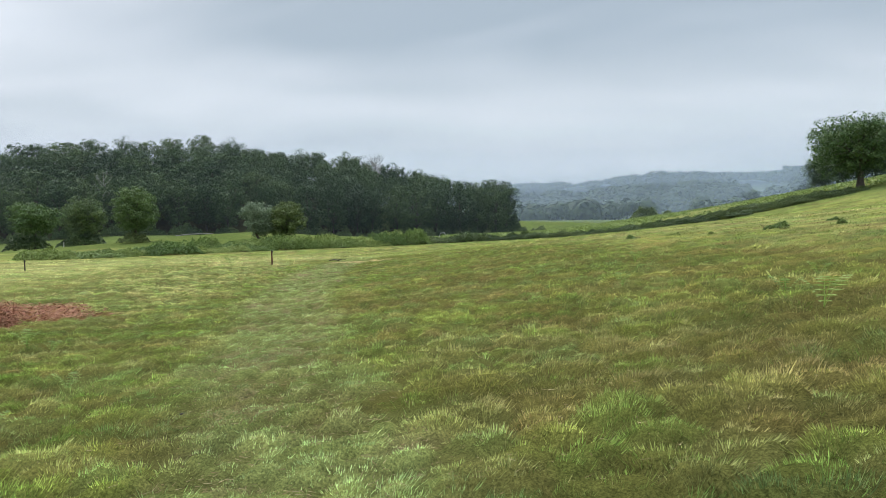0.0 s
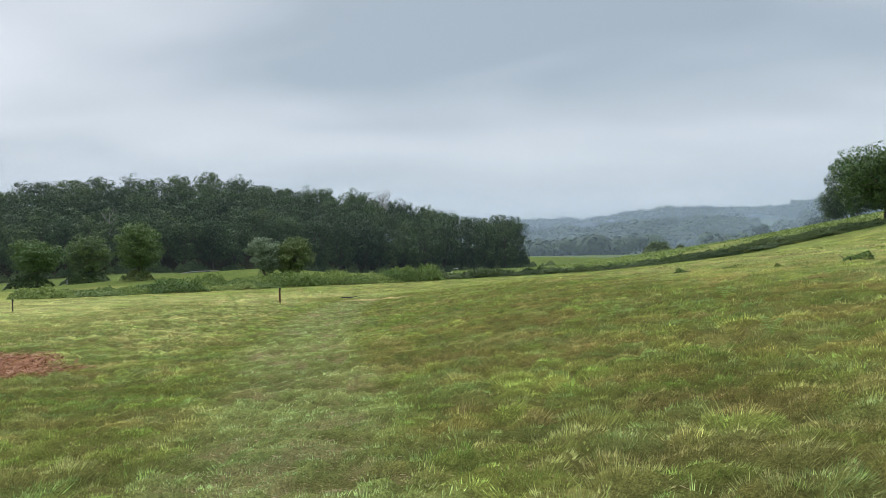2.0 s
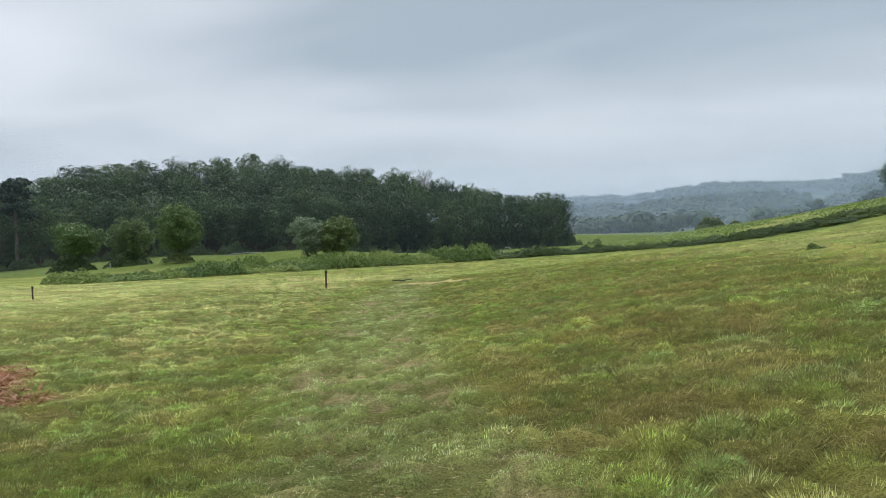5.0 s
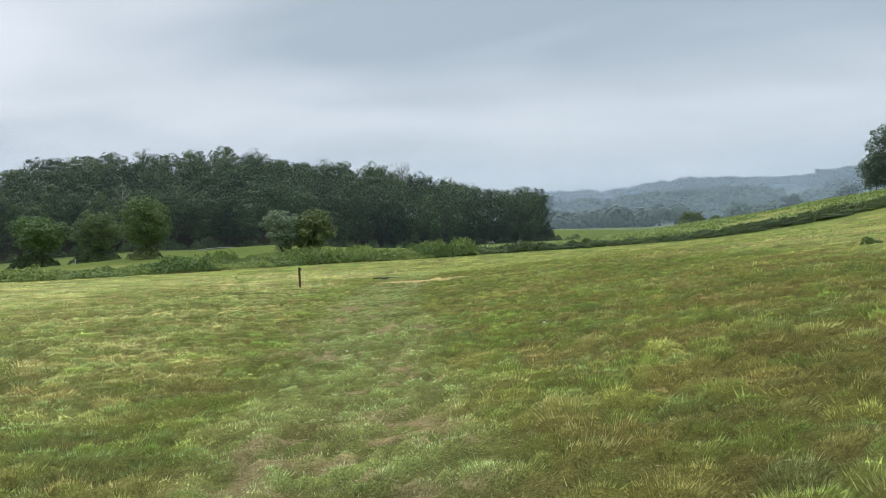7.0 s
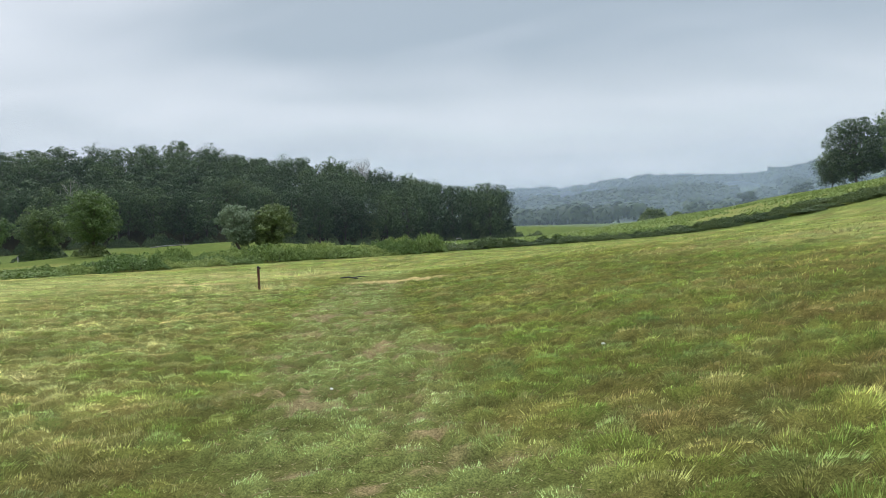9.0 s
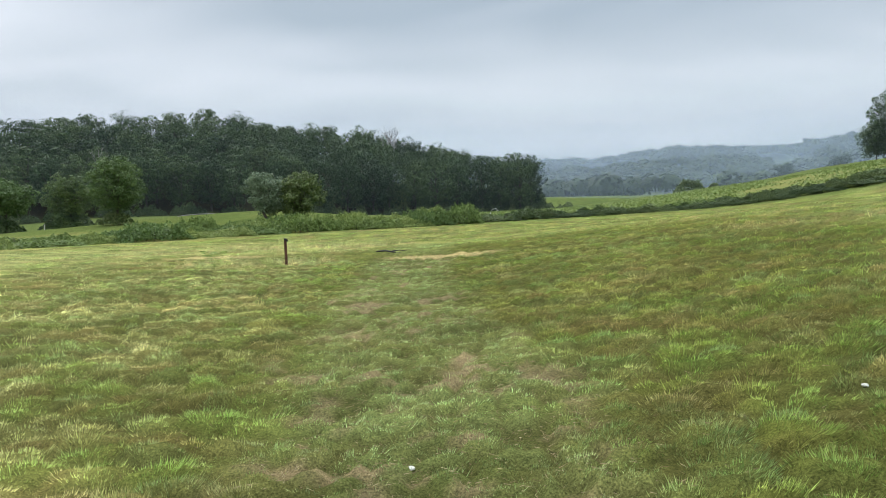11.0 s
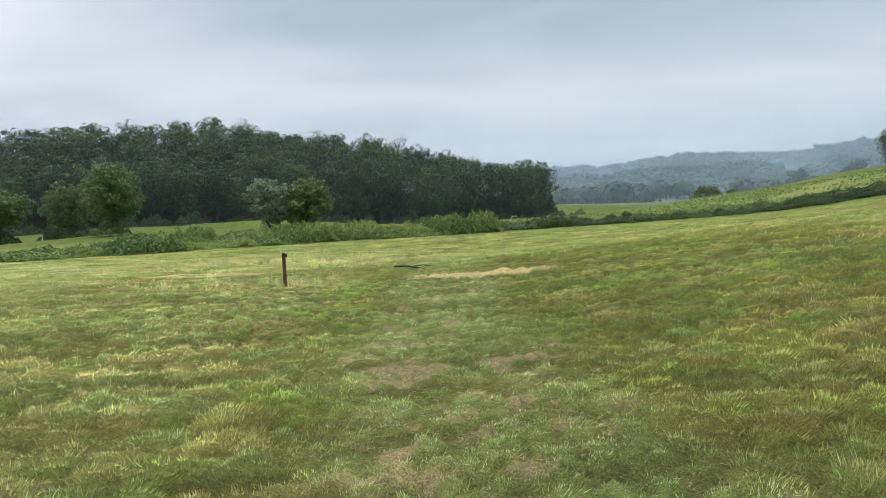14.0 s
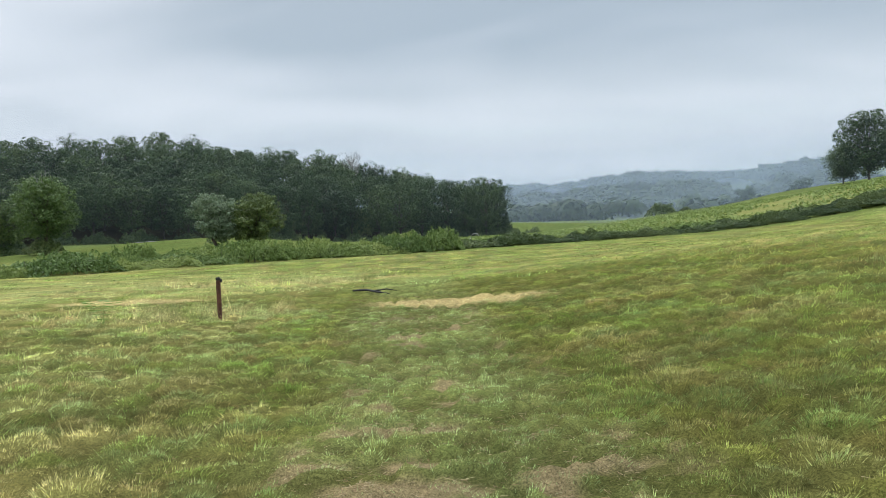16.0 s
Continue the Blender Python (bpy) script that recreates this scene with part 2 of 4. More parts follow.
def foliage(name, dark, mid, pale, through_light=0.25, rough=0.55, spread=0.35):
    """Leaves: colour by leaf, by clump and by plant, with some light through the blade."""
    m, t, b = material(name)
    island = mnode(t, "ShaderNodeNewGeometry").outputs["Random Per Island"]
    clump = noise_of(t, 0.55, 3)
    value = mnode(t, "ShaderNodeMath", ((0, clump), (1, 0.5)), operation="MULTIPLY_ADD")
    t.links.new(mnode(t, "ShaderNodeMath", ((0, island), (1, 0.5)), operation="MULTIPLY").outputs[0], value.inputs[2])
    c = ramp_of(t, value.outputs[0], (0.2, dark), (0.5, mid), (0.85, pale))
    rnd = mnode(t, "ShaderNodeObjectInfo").outputs["Random"]
    bright = mnode(t, "ShaderNodeMapRange", (("Value", rnd), ("To Min", 1 - spread), ("To Max", 1 + spread)))
    hue = mnode(t, "ShaderNodeMapRange", (("Value", rnd), ("To Min", 0.515), ("To Max", 0.475)))
    hsv = mnode(t, "ShaderNodeHueSaturation", (("Hue", hue.outputs[0]), ("Value", bright.outputs[0]), ("Color", c)))
    t.links.new(hsv.outputs[0], b.inputs["Base Color"])
    b.inputs["Roughness"].default_value = rough
    b.inputs["Specular IOR Level"].default_value = 0.3
    lit = mnode(t, "ShaderNodeBsdfTranslucent", (("Color", hsv.outputs[0]),))
    both = mnode(t, "ShaderNodeMixShader", ((0, through_light), (1, b.outputs[0]), (2, lit.outputs[0])))
    t.links.new(both.outputs[0], t.nodes["Material Output"].inputs[0])
    return m


def bark_of(name, dark, pale, scale=3.0):
    m, t, b = material(name)
    n = noise_of(t, scale, 6)
    t.links.new(ramp_of(t, n, (0.3, dark), (0.7, pale)), b.inputs["Base Color"])
    b.inputs["Roughness"].default_value = 0.9
    bump(t, b, n, 0.6, 0.05)
    return m


OAK_LEAF = foliage("oak_leaf", (0.040, 0.074, 0.020), (0.082, 0.138, 0.036), (0.150, 0.205, 0.062), 0.25, 0.55, 0.15)
WOOD_LEAF = foliage("wood_leaf", (0.014, 0.032, 0.011), (0.040, 0.080, 0.023), (0.078, 0.126, 0.039), 0.15, 0.6, 0.4)
PALE_LEAF = foliage("pale_leaf", (0.088, 0.131, 0.064), (0.176, 0.231, 0.128), (0.303, 0.351, 0.223), 0.25, 0.55, 0.05)
HAWTHORN_LEAF = foliage("hawthorn_leaf", (0.052, 0.094, 0.024), (0.105, 0.165, 0.044), (0.180, 0.240, 0.075), 0.25, 0.55, 0.12)
PINE_LEAF = foliage("pine_needles", (0.017, 0.038, 0.020), (0.038, 0.067, 0.038), (0.065, 0.096, 0.055))
BRACKEN = foliage("bracken", (0.075, 0.125, 0.026), (0.159, 0.233, 0.056), (0.267, 0.342, 0.107), 0.3, 0.6, 0.25)
BRAMBLE = foliage("bramble", (0.029, 0.058, 0.017), (0.072, 0.116, 0.035), (0.145, 0.189, 0.065))
DEAD_BRACKEN = foliage("dead_bracken", (0.130, 0.046, 0.028), (0.320, 0.120, 0.068), (0.470, 0.260, 0.160), 0.1, 0.8, 0.1)
FERN = foliage("fern", (0.14, 0.23, 0.04), (0.22, 0.34, 0.07), (0.33, 0.45, 0.14), 0.35, 0.5, 0.2)
FAR_LEAF = foliage("far_leaf", (0.026, 0.046, 0.020), (0.036, 0.062, 0.026), (0.050, 0.080, 0.034), 0.2, 0.7, 0.2)
BARK = bark_of("bark", (0.030, 0.024, 0.018), (0.110, 0.092, 0.070))
PINE_BARK = bark_of("pine_bark", (0.050, 0.040, 0.034), (0.150, 0.120, 0.100))
DEAD_BARK = bark_of("dead_bark", (0.15, 0.14, 0.12), (0.36, 0.34, 0.30))
POST_WOOD = bark_of("post_wood", (0.040, 0.016, 0.010), (0.155, 0.062, 0.036), 14.0)
DARK_POST = bark_of("dark_post_wood", (0.018, 0.015, 0.013), (0.075, 0.060, 0.050), 14.0)
GREY_WOOD = bark_of("weathered_wood", (0.36, 0.345, 0.31), (0.70, 0.68, 0.63), 9.0)
BROWN_WOOD = bark_of("brown_timber", (0.07, 0.050, 0.036), (0.20, 0.15, 0.11), 9.0)
CAP = bark_of("post_cap", (0.010, 0.010, 0.010), (0.035, 0.032, 0.030), 20.0)
SOIL_CLOD = bark_of("soil", (0.008, 0.006, 0.005), (0.030, 0.022, 0.016), 30.0)
PALE_BIT = bark_of("dry_leaf", (0.48, 0.46, 0.38), (0.78, 0.76, 0.68), 30.0)
WHITEWASH = bark_of("whitewashed_wall", (0.68, 0.67, 0.64), (0.82, 0.81, 0.79), 0.4)
SLATE = bark_of("slate", (0.06, 0.06, 0.07), (0.14, 0.14, 0.15), 0.8)

GRASS, t, b = material("grass_blade")
tint = mnode(t, "ShaderNodeAttribute", attribute_name="tint").outputs["Color"]
island = mnode(t, "ShaderNodeNewGeometry").outputs["Random Per Island"]
vary = mnode(t, "ShaderNodeMapRange", (("Value", island), ("To Min", 0.62), ("To Max", 1.4)))
hsv = mnode(t, "ShaderNodeHueSaturation", (("Value", vary.outputs[0]), ("Color", tint)))
t.links.new(hsv.outputs[0], b.inputs["Base Color"])
b.inputs["Roughness"].default_value, b.inputs["Specular IOR Level"].default_value = 0.8, 0.0
# a blade curls over, so that much of it faces the sky
face = mnode(t, "ShaderNodeVectorMath", ((0, mnode(t, "ShaderNodeNewGeometry").outputs["Normal"]),), operation="SCALE")
face.inputs["Scale"].default_value = 0.72
curl = mnode(t, "ShaderNodeVectorMath", ((0, face.outputs[0]), (1, (0.0, 0.0, 0.56))), operation="ADD")
curl = mnode(t, "ShaderNodeVectorMath", ((0, curl.outputs[0]),), operation="NORMALIZE")
t.links.new(curl.outputs[0], b.inputs["Normal"])
lit = mnode(t, "ShaderNodeBsdfTranslucent", (("Color", hsv.outputs[0]),))
both = mnode(t, "ShaderNodeMixShader", ((0, 0.16), (1, b.outputs[0]), (2, lit.outputs[0])))
t.links.new(both.outputs[0], t.nodes["Material Output"].inputs[0])

TURF, t, b = material("turf")
tint = mnode(t, "ShaderNodeAttribute", attribute_name="tint").outputs["Color"]
fine = noise_of(t, 11.0, 8, rough=0.75)
thatch = noise_of(t, 70.0, 5, rough=0.7)
broad = noise_of(t, 0.6, 5)
c = mix(t, 0.6, tint, ramp_of(t, fine, (0.32, (0.45, 0.45, 0.42)), (0.68, (1.5, 1.45, 1.35))), "MULTIPLY")
c = mix(t, 0.8, c, ramp_of(t, thatch, (0.36, (0.35, 0.36, 0.30)), (0.64, (1.8, 1.75, 1.6))), "MULTIPLY")
c = mix(t, 0.5, c, ramp_of(t, broad, (0.35, (0.75, 0.78, 0.75)), (0.65, (1.25, 1.2, 1.1))), "MULTIPLY")
t.links.new(c, b.inputs["Base Color"])
b.inputs["Roughness"].default_value, b.inputs["Specular IOR Level"].default_value = 1.0, 0.0
bump(t, b, fine, 0.9, 0.04)

# ---- mesh helpers ----


def mesh_object(name, verts, faces, mat, parent=None, label=""):
    """A mesh of triangles or quads (one kind) from arrays."""
    verts, faces = np.asarray(verts, np.float32), np.asarray(faces, np.int32)
    me = bpy.data.meshes.new(name)
    k = faces.shape[1]
    me.vertices.add(len(verts))
    me.vertices.foreach_set("co", verts.ravel())
    me.loops.add(faces.size)
    me.loops.foreach_set("vertex_index", faces.ravel())
    me.polygons.add(len(faces))
    me.polygons.foreach_set("loop_start", np.arange(0, faces.size, k, dtype=np.int32))
    me.polygons.foreach_set("loop_total", np.full(len(faces), k, np.int32))
    me.update(calc_edges=True)
    me.materials.append(mat)
    ob = new(name, me)
    if parent is not None:
        ob.parent = parent
    return tagged(ob, label)


def part(name, bm, mat, parent, label=""):
    me = bpy.data.meshes.new(name)
    bm.to_mesh(me)
    bm.free()
    me.materials.append(mat)
    ob = new(name, me)
    ob.parent = parent
    return tagged(ob, label)


def set_tint(ob, colours):
    a = ob.data.attributes.new("tint", "FLOAT_COLOR", "POINT")
    rgba = np.ones((len(colours), 4), np.float32)
    rgba[:, :3] = colours
    a.data.foreach_set("color", rgba.ravel())


def thing(name, label, category, group="", at=(0, 0, 0), turn=0.0):
    ob = new(name)
    ob.matrix_basis = pose(*at, 0, 0, turn)
    return tagged(ob, label, category, group)


def beam(bm, a, b, width, depth, bevel=0.008):
    """A squared timber from a to b with eased edges."""
    a, b = Vector(a), Vector(b)
    m = Matrix.Translation((a + b) / 2) @ (b - a).to_track_quat("Z", "Y").to_matrix().to_4x4()
    made = bmesh.ops.create_cube(bm, size=1, matrix=m @ Matrix.Diagonal((width, depth, (b - a).length, 1)))["verts"]
    edges = {e for v in made for e in v.link_edges}
    bmesh.ops.bevel(bm, geom=list(edges), offset=bevel, segments=1, affect="EDGES")


def limb_arrays(points, radii, sides=6):
    """A tapered tube through points."""
    pts = np.asarray(points, float)
    n = len(pts)
    d = np.gradient(pts, axis=0)
    d /= np.linalg.norm(d, axis=1)[:, None] + 1e-9
    ref = np.where(np.abs(d[:, 2:3]) > 0.9, [[1.0, 0, 0]], [[0, 0, 1.0]])
    u = np.cross(d, ref)
    u /= np.linalg.norm(u, axis=1)[:, None] + 1e-9
    v = np.cross(d, u)
    ang = np.arange(sides) / sides * 2 * np.pi
    ring = pts[:, None] + np.asarray(radii)[:, None, None] * (np.cos(ang)[None, :, None] * u[:, None] + np.sin(ang)[None, :, None] * v[:, None])
    i = np.arange(n - 1)[:, None] * sides
    j = np.arange(sides)[None]
    jn = (j + 1) % sides
    faces = np.stack([i + j, i + jn, i + sides + jn, i + sides + j], -1).reshape(-1, 4)
    return ring.reshape(-1, 3), faces


def join(pieces):
    verts, faces, base = [], [], 0
    for v, f in pieces:
        verts.append(v)
        faces.append(f + base)
        base += len(v)
    return np.concatenate(verts), np.concatenate(faces)


def sprays(rng, centres, outward, size, flat=0.5, droop=0.0):
    """Leaf sprays: pointed blades, set about their centres and facing roughly outward."""
    n = len(centres)
    nrm = outward * flat + rng.normal(size=(n, 3)) * (1 - flat)
    nrm[:, 2] += 0.22
    nrm /= np.linalg.norm(nrm, axis=1)[:, None]
    t1 = np.cross(nrm, rng.normal(size=(n, 3)))
    t1 /= np.linalg.norm(t1, axis=1)[:, None]
    t2 = np.cross(nrm, t1)
    s = size * rng.uniform(0.6, 1.4, (n, 1))
    back = centres - t1 * s * rng.uniform(0.4, 0.8, (n, 1)) - [[0, 0, droop]] * s
    wide = rng.uniform(0.45, 0.75, (n, 1))
    verts = np.stack([centres + t1 * s, back + t2 * s * wide, back - t2 * s * wide], 1).reshape(-1, 3)
    return verts, np.arange(3 * n).reshape(-1, 3)


def crown_points(rng, n, lobes, clumps=18):
    """Points on the clumps of leaf that stud a crown's lobes (centre, radii), with their outward ways, and some inside."""
    area = np.array([r[0] * r[1] + r[0] * r[2] for _, r in lobes])
    pick = rng.choice(len(lobes), n, p=area / area.sum())
    c = np.array([l[0] for l in lobes], float)
    r = np.array([l[1] for l in lobes], float)
    way = rng.normal(size=(len(lobes), clumps, 3))
    way[..., 2] += 0.2
    way /= np.linalg.norm(way, axis=2)[..., None]
    girth = rng.uniform(0.22, 0.42, (len(lobes), clumps))
    q = rng.integers(clumps, size=n)
    cw, cg = way[pick, q], girth[pick, q][:, None]
    d = rng.normal(size=(n, 3)) + cw * 0.9 + [[0, 0, 0.12]]
    d /= np.linalg.norm(d, axis=1)[:, None]
    ragged = 1.12 - np.abs(rng.normal(0, 0.28, (n, 1)))
    p = c[pick] + r[pick] * (cw * (1.02 - cg * 0.8) + d * cg * ragged * [[1.1, 1.1, 0.95]])
    inner = rng.uniform(0, 1, (n, 1)) < 0.28
    p = np.where(inner, c[pick] + r[pick] * d * rng.uniform(0.2, 0.75, (n, 1)), p)
    return p, d


def tree(name, label, leaf, bark, height, spread, clear, leaves, size, seed, lobes=16, trunk=0.35, group="", lean=0.0, flat_top=0.0, round_base=True):
    """A broadleaf tree: tapered trunk with limbs under a lobed crown of leaf sprays. clear: the height under the crown."""
    rng = np.random.default_rng(seed)
    top = thing(name, label, "tree", group)
    mid = (height + clear) / 2
    hz = (height - clear) / 2
    pieces, lobe_list = [], []
    fork = clear + 0.25 * hz
    pieces.append(limb_arrays([(0, 0, -0.5), (0.02, 0, 0.25), (0.05 + lean * 0.3, 0.03, clear * 0.6), (lean * 0.6, 0, fork), (lean, 0.1, mid + hz * 0.4)],
                              [trunk * 1.6, trunk * 1.1, trunk * 0.85, trunk * 0.7, trunk * 0.2], 8))
    for k in range(lobes):
        a = k * 2.399 + rng.uniform(-0.4, 0.4)
        f = (k + 0.5) / lobes
        zz = mid + hz * (2 * f - 1) * 0.72
        fall = np.sqrt(max(0.05, 1 - (2 * f - 1) ** 2 * (0.75 - 0.5 * flat_top * (f > 0.5))))
        rad = spread * fall * rng.uniform(0.5, 0.74) * (1 if k % 4 else 0.25)
        lr = spread * rng.uniform(0.26, 0.50)
        c = (lean * f + math.cos(a) * rad, math.sin(a) * rad, zz)
        lobe_list.append((c, (lr, lr, min(lr * rng.uniform(0.62, 0.85), hz * 0.55))))
        start = (lean * 0.5, 0, fork + (zz - fork) * rng.uniform(0.0, 0.35) if zz > fork else fork * 0.92)
        bend = ((start[0] + c[0]) / 2, (start[1] + c[1]) / 2, (start[2] + c[2]) / 2 + 0.12 * spread)
        pieces.append(limb_arrays([start, bend, c], [trunk * 0.42, trunk * 0.24, trunk * 0.06], 5))
    v, f = join(pieces)
    mesh_object("trunk", v, f, bark, top)
    p, d = crown_points(rng, 2 * leaves, lobe_list)
    v, f = sprays(rng, p, d, size * 0.66, 0.68)
    mesh_object("crown", v, f, leaf, top)
    return top


def shrub(name, label, category, leaf, length, depth, height, leaves, size, seed, group="", arch=0.0, stems=10):
    """A low thicket: stems under heaped leaf sprays; arch lifts fronds out of the top."""
    rng = np.random.default_rng(seed)
    leaves, size = 2 * leaves, size * 0.8
    top = thing(name, label, category, group)
    pieces = []
    for k in range(stems):
        x, y = rng.uniform(-0.45, 0.45) * length, rng.uniform(-0.4, 0.4) * depth
        z = height * rng.uniform(0.6, 0.95)
        q = (x + rng.normal(0, 0.2), y + rng.normal(0, 0.2), z)
        pieces.append(limb_arrays([(x, y, -0.2), ((x + q[0]) / 2, (y + q[1]) / 2, z * 0.6), q], [0.03, 0.022, 0.008], 4))
    v, f = join(pieces)
    tagged(mesh_object("stems", v, f, BARK, top), kind="stuff")
    u = rng.uniform(-0.5, 0.5, leaves)
    w = rng.uniform(-0.5, 0.5, leaves)
    x, y = u * length, w * depth
    roof = height * (0.15 + 1.5 * fbm(x * 0.9 + seed * 7.7, y * 0.9 + seed, seed, 3)) * np.clip(1.25 - (2 * np.abs(w)) ** 3 * 0.9, 0.2, 1.2) * np.clip(1.3 - 1.15 * (2 * np.abs(u)) ** 3, 0.12, 1)
    z = roof * (1 - np.abs(rng.normal(0, 0.28, leaves)))
    z = np.maximum(z, 0.02)
    p = np.stack([x, y, z], 1)
    out = np.stack([u * 0.6, w * 1.6, np.full(leaves, 0.9)], 1)
    v, f = sprays(rng, p, out, size, 0.5, arch)
    mesh_object("leaves", v, f, leaf, top)
    return top


def stand(ob, x, y, turn=0.0, scale=1.0, sink=0.0, copy=True, sz=None):
    """Set a thing, or a copy of it, upright on the ground at x, y."""
    m = pose(x, y, float(ground(x, y)) - sink, 0, 0, turn) @ Matrix.Diagonal((scale, scale, sz or scale, 1))
    if copy:
        return copy_thing(ob, m)
    ob.matrix_basis = m
    return ob


# ---- the ground ----


def steps(lo, hi, a, b, fine, grow):
    inner = list(np.arange(a, b + 1e-6, fine))
    left, d, v = [], fine, a
    while v > lo:
        d = min(d * grow, 90)
        v -= d
        left.append(v)
    right, d, v = [], fine, b
    while v < hi:
        d = min(d * grow, 90)
        v += d
        right.append(v)
    return np.array(left[::-1] + inner + right)


gx = steps(-2600, 2600, -10, 6, 0.085, 1.065)
gy = steps(-1200, 3600, 1, 46, 0.085, 1.055)
X, Y = np.meshgrid(gx, gy)
flat_x, flat_y = X.ravel(), Y.ravel()
nx, ny = len(gx), len(gy)
i = (np.arange(ny - 1)[:, None] * nx + np.arange(nx - 1)[None]).ravel()
land = mesh_object("ground", np.stack([flat_x, flat_y, ground(flat_x, flat_y)], 1), np.stack([i, i + 1, i + nx + 1, i + nx], 1), TURF)
for p in land.data.polygons:
    p.use_smooth = True
tagged(land, "grassy heath rising gently to one side, open grassland", "ground", kind="structure")
c, bare, tall, dead, path, cross, dry = turf_colour(flat_x, flat_y)
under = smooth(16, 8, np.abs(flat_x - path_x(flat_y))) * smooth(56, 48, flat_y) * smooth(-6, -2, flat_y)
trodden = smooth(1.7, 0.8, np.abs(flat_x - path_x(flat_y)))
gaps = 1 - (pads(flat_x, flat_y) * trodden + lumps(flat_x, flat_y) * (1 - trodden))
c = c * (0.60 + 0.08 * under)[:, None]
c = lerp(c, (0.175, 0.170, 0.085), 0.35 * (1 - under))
# thatch and soil, darkened under blades and in gaps to paint in shade
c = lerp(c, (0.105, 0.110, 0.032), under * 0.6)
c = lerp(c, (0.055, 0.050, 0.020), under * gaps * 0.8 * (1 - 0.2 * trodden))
c = lerp(c, (0.260, 0.200, 0.125), bare * 0.8)
c = lerp(c, (0.240, 0.105, 0.062), dead * 0.8)
c = lerp(c, (0.078, 0.110, 0.036), smooth(84, 96, flat_y) * 0.8)
c = lerp(c, (0.205, 0.210, 0.085), smooth(96, 108, flat_y) * smooth(4, 26, flat_x) * smooth(250, 205, flat_y) * 0.8)
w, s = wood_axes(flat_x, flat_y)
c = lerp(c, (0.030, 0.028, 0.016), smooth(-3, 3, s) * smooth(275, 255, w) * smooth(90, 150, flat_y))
c = lerp(c, (0.060, 0.085, 0.030), smooth(600, 700, np.hypot(flat_x, flat_y)) * smooth(0.62, 0.5, fbm(flat_x / 170, flat_y / 170, 5)))
c = lerp(c, (0.520, 0.410, 0.215), masks(flat_x, flat_y)[2] * 0.6)
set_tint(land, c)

# ---- the wood on the hill ----
rng = np.random.default_rng(5)
WOOD_LABEL = "dense dark green broadleaf tree in the wood on the hillside"
front = [tree("woodland_tree", WOOD_LABEL, WOOD_LEAF, BARK, h, r, cl, 4400, 0.34, 40 + k, 17, 0.32, "trees of the wood", flat_top=0.5)
         for k, (h, r, cl) in enumerate([(18, 7.0, 1.2), (19, 7.8, 0.6), (17, 7.4, 1.8), (18, 6.8, 1.6), (19, 8.0, 1.0)])]
canopy = [tree("woodland_tree", WOOD_LABEL, WOOD_LEAF, BARK, h, r, 6, 3000, 0.42, 60 + k, 13, 0.3, "trees of the wood", flat_top=0.6)
          for k, (h, r) in enumerate([(18, 7.8), (18.5, 8.6), (17.5, 7.4)])]
first = set()
for row in range(6):
    step = 9.0 if row < 2 else 10.5
    for k in range(int(270 / step)):
        w = -18 + k * step + (row % 2) * step * 0.5 + rng.uniform(-1.8, 1.8)
        s = 3 + row * 12.5 + rng.uniform(-2.5, 2.5)
        if w > 254 - row * 5.0:
            continue
        x, y = WOOD_A[0] + WOOD_U[0] * w + WOOD_N[0] * s, WOOD_A[1] + WOOD_U[1] * w + WOOD_N[1] * s
        pool = front if row < 2 else canopy
        src = pool[int(rng.integers(len(pool)))]
        stand(src, x, y, rng.uniform(0, 360), rng.uniform(0.86, 1.12), 0.3, src.name in first, rng.uniform(0.95, 1.04) * float(np.interp(w, [0, 50, 110, 135, 185, 215, 250], [1.00, 0.97, 0.99, 1.06, 1.08, 1.21, 1.33])))
        first.add(src.name)

# undergrowth along the foot of the wood
brush = [shrub("undergrowth_bush", "dark leafy undergrowth along the wood's edge", "bush", BRAMBLE, 8, 5, 2.8, 1500, 0.26, 80 + k, "undergrowth of the wood") for k in range(2)]
for k in range(48):
    w, s = -10 + k * 5.6 + rng.uniform(-2, 2), -3 + rng.uniform(-2, 1.5)
    x, y = WOOD_A[0] + WOOD_U[0] * w + WOOD_N[0] * s, WOOD_A[1] + WOOD_U[1] * w + WOOD_N[1] * s
    stand(brush[k % 2], x, y, 33 + rng.uniform(-12, 12), rng.uniform(0.7, 1.1), 0.1, k > 1)

for k in range(38):
    w, s = 140 + k * 3.0 + rng.uniform(-2, 2), 6 + (k % 3) * 6 + rng.uniform(-2, 1.5)
    x, y = WOOD_A[0] + WOOD_U[0] * w + WOOD_N[0] * s, WOOD_A[1] + WOOD_U[1] * w + WOOD_N[1] * s
    stand(brush[k % 2], x, y, 33 + rng.uniform(-12, 12), rng.uniform(0.9, 1.2), 0.1, True, rng.uniform(1.4, 2.8))


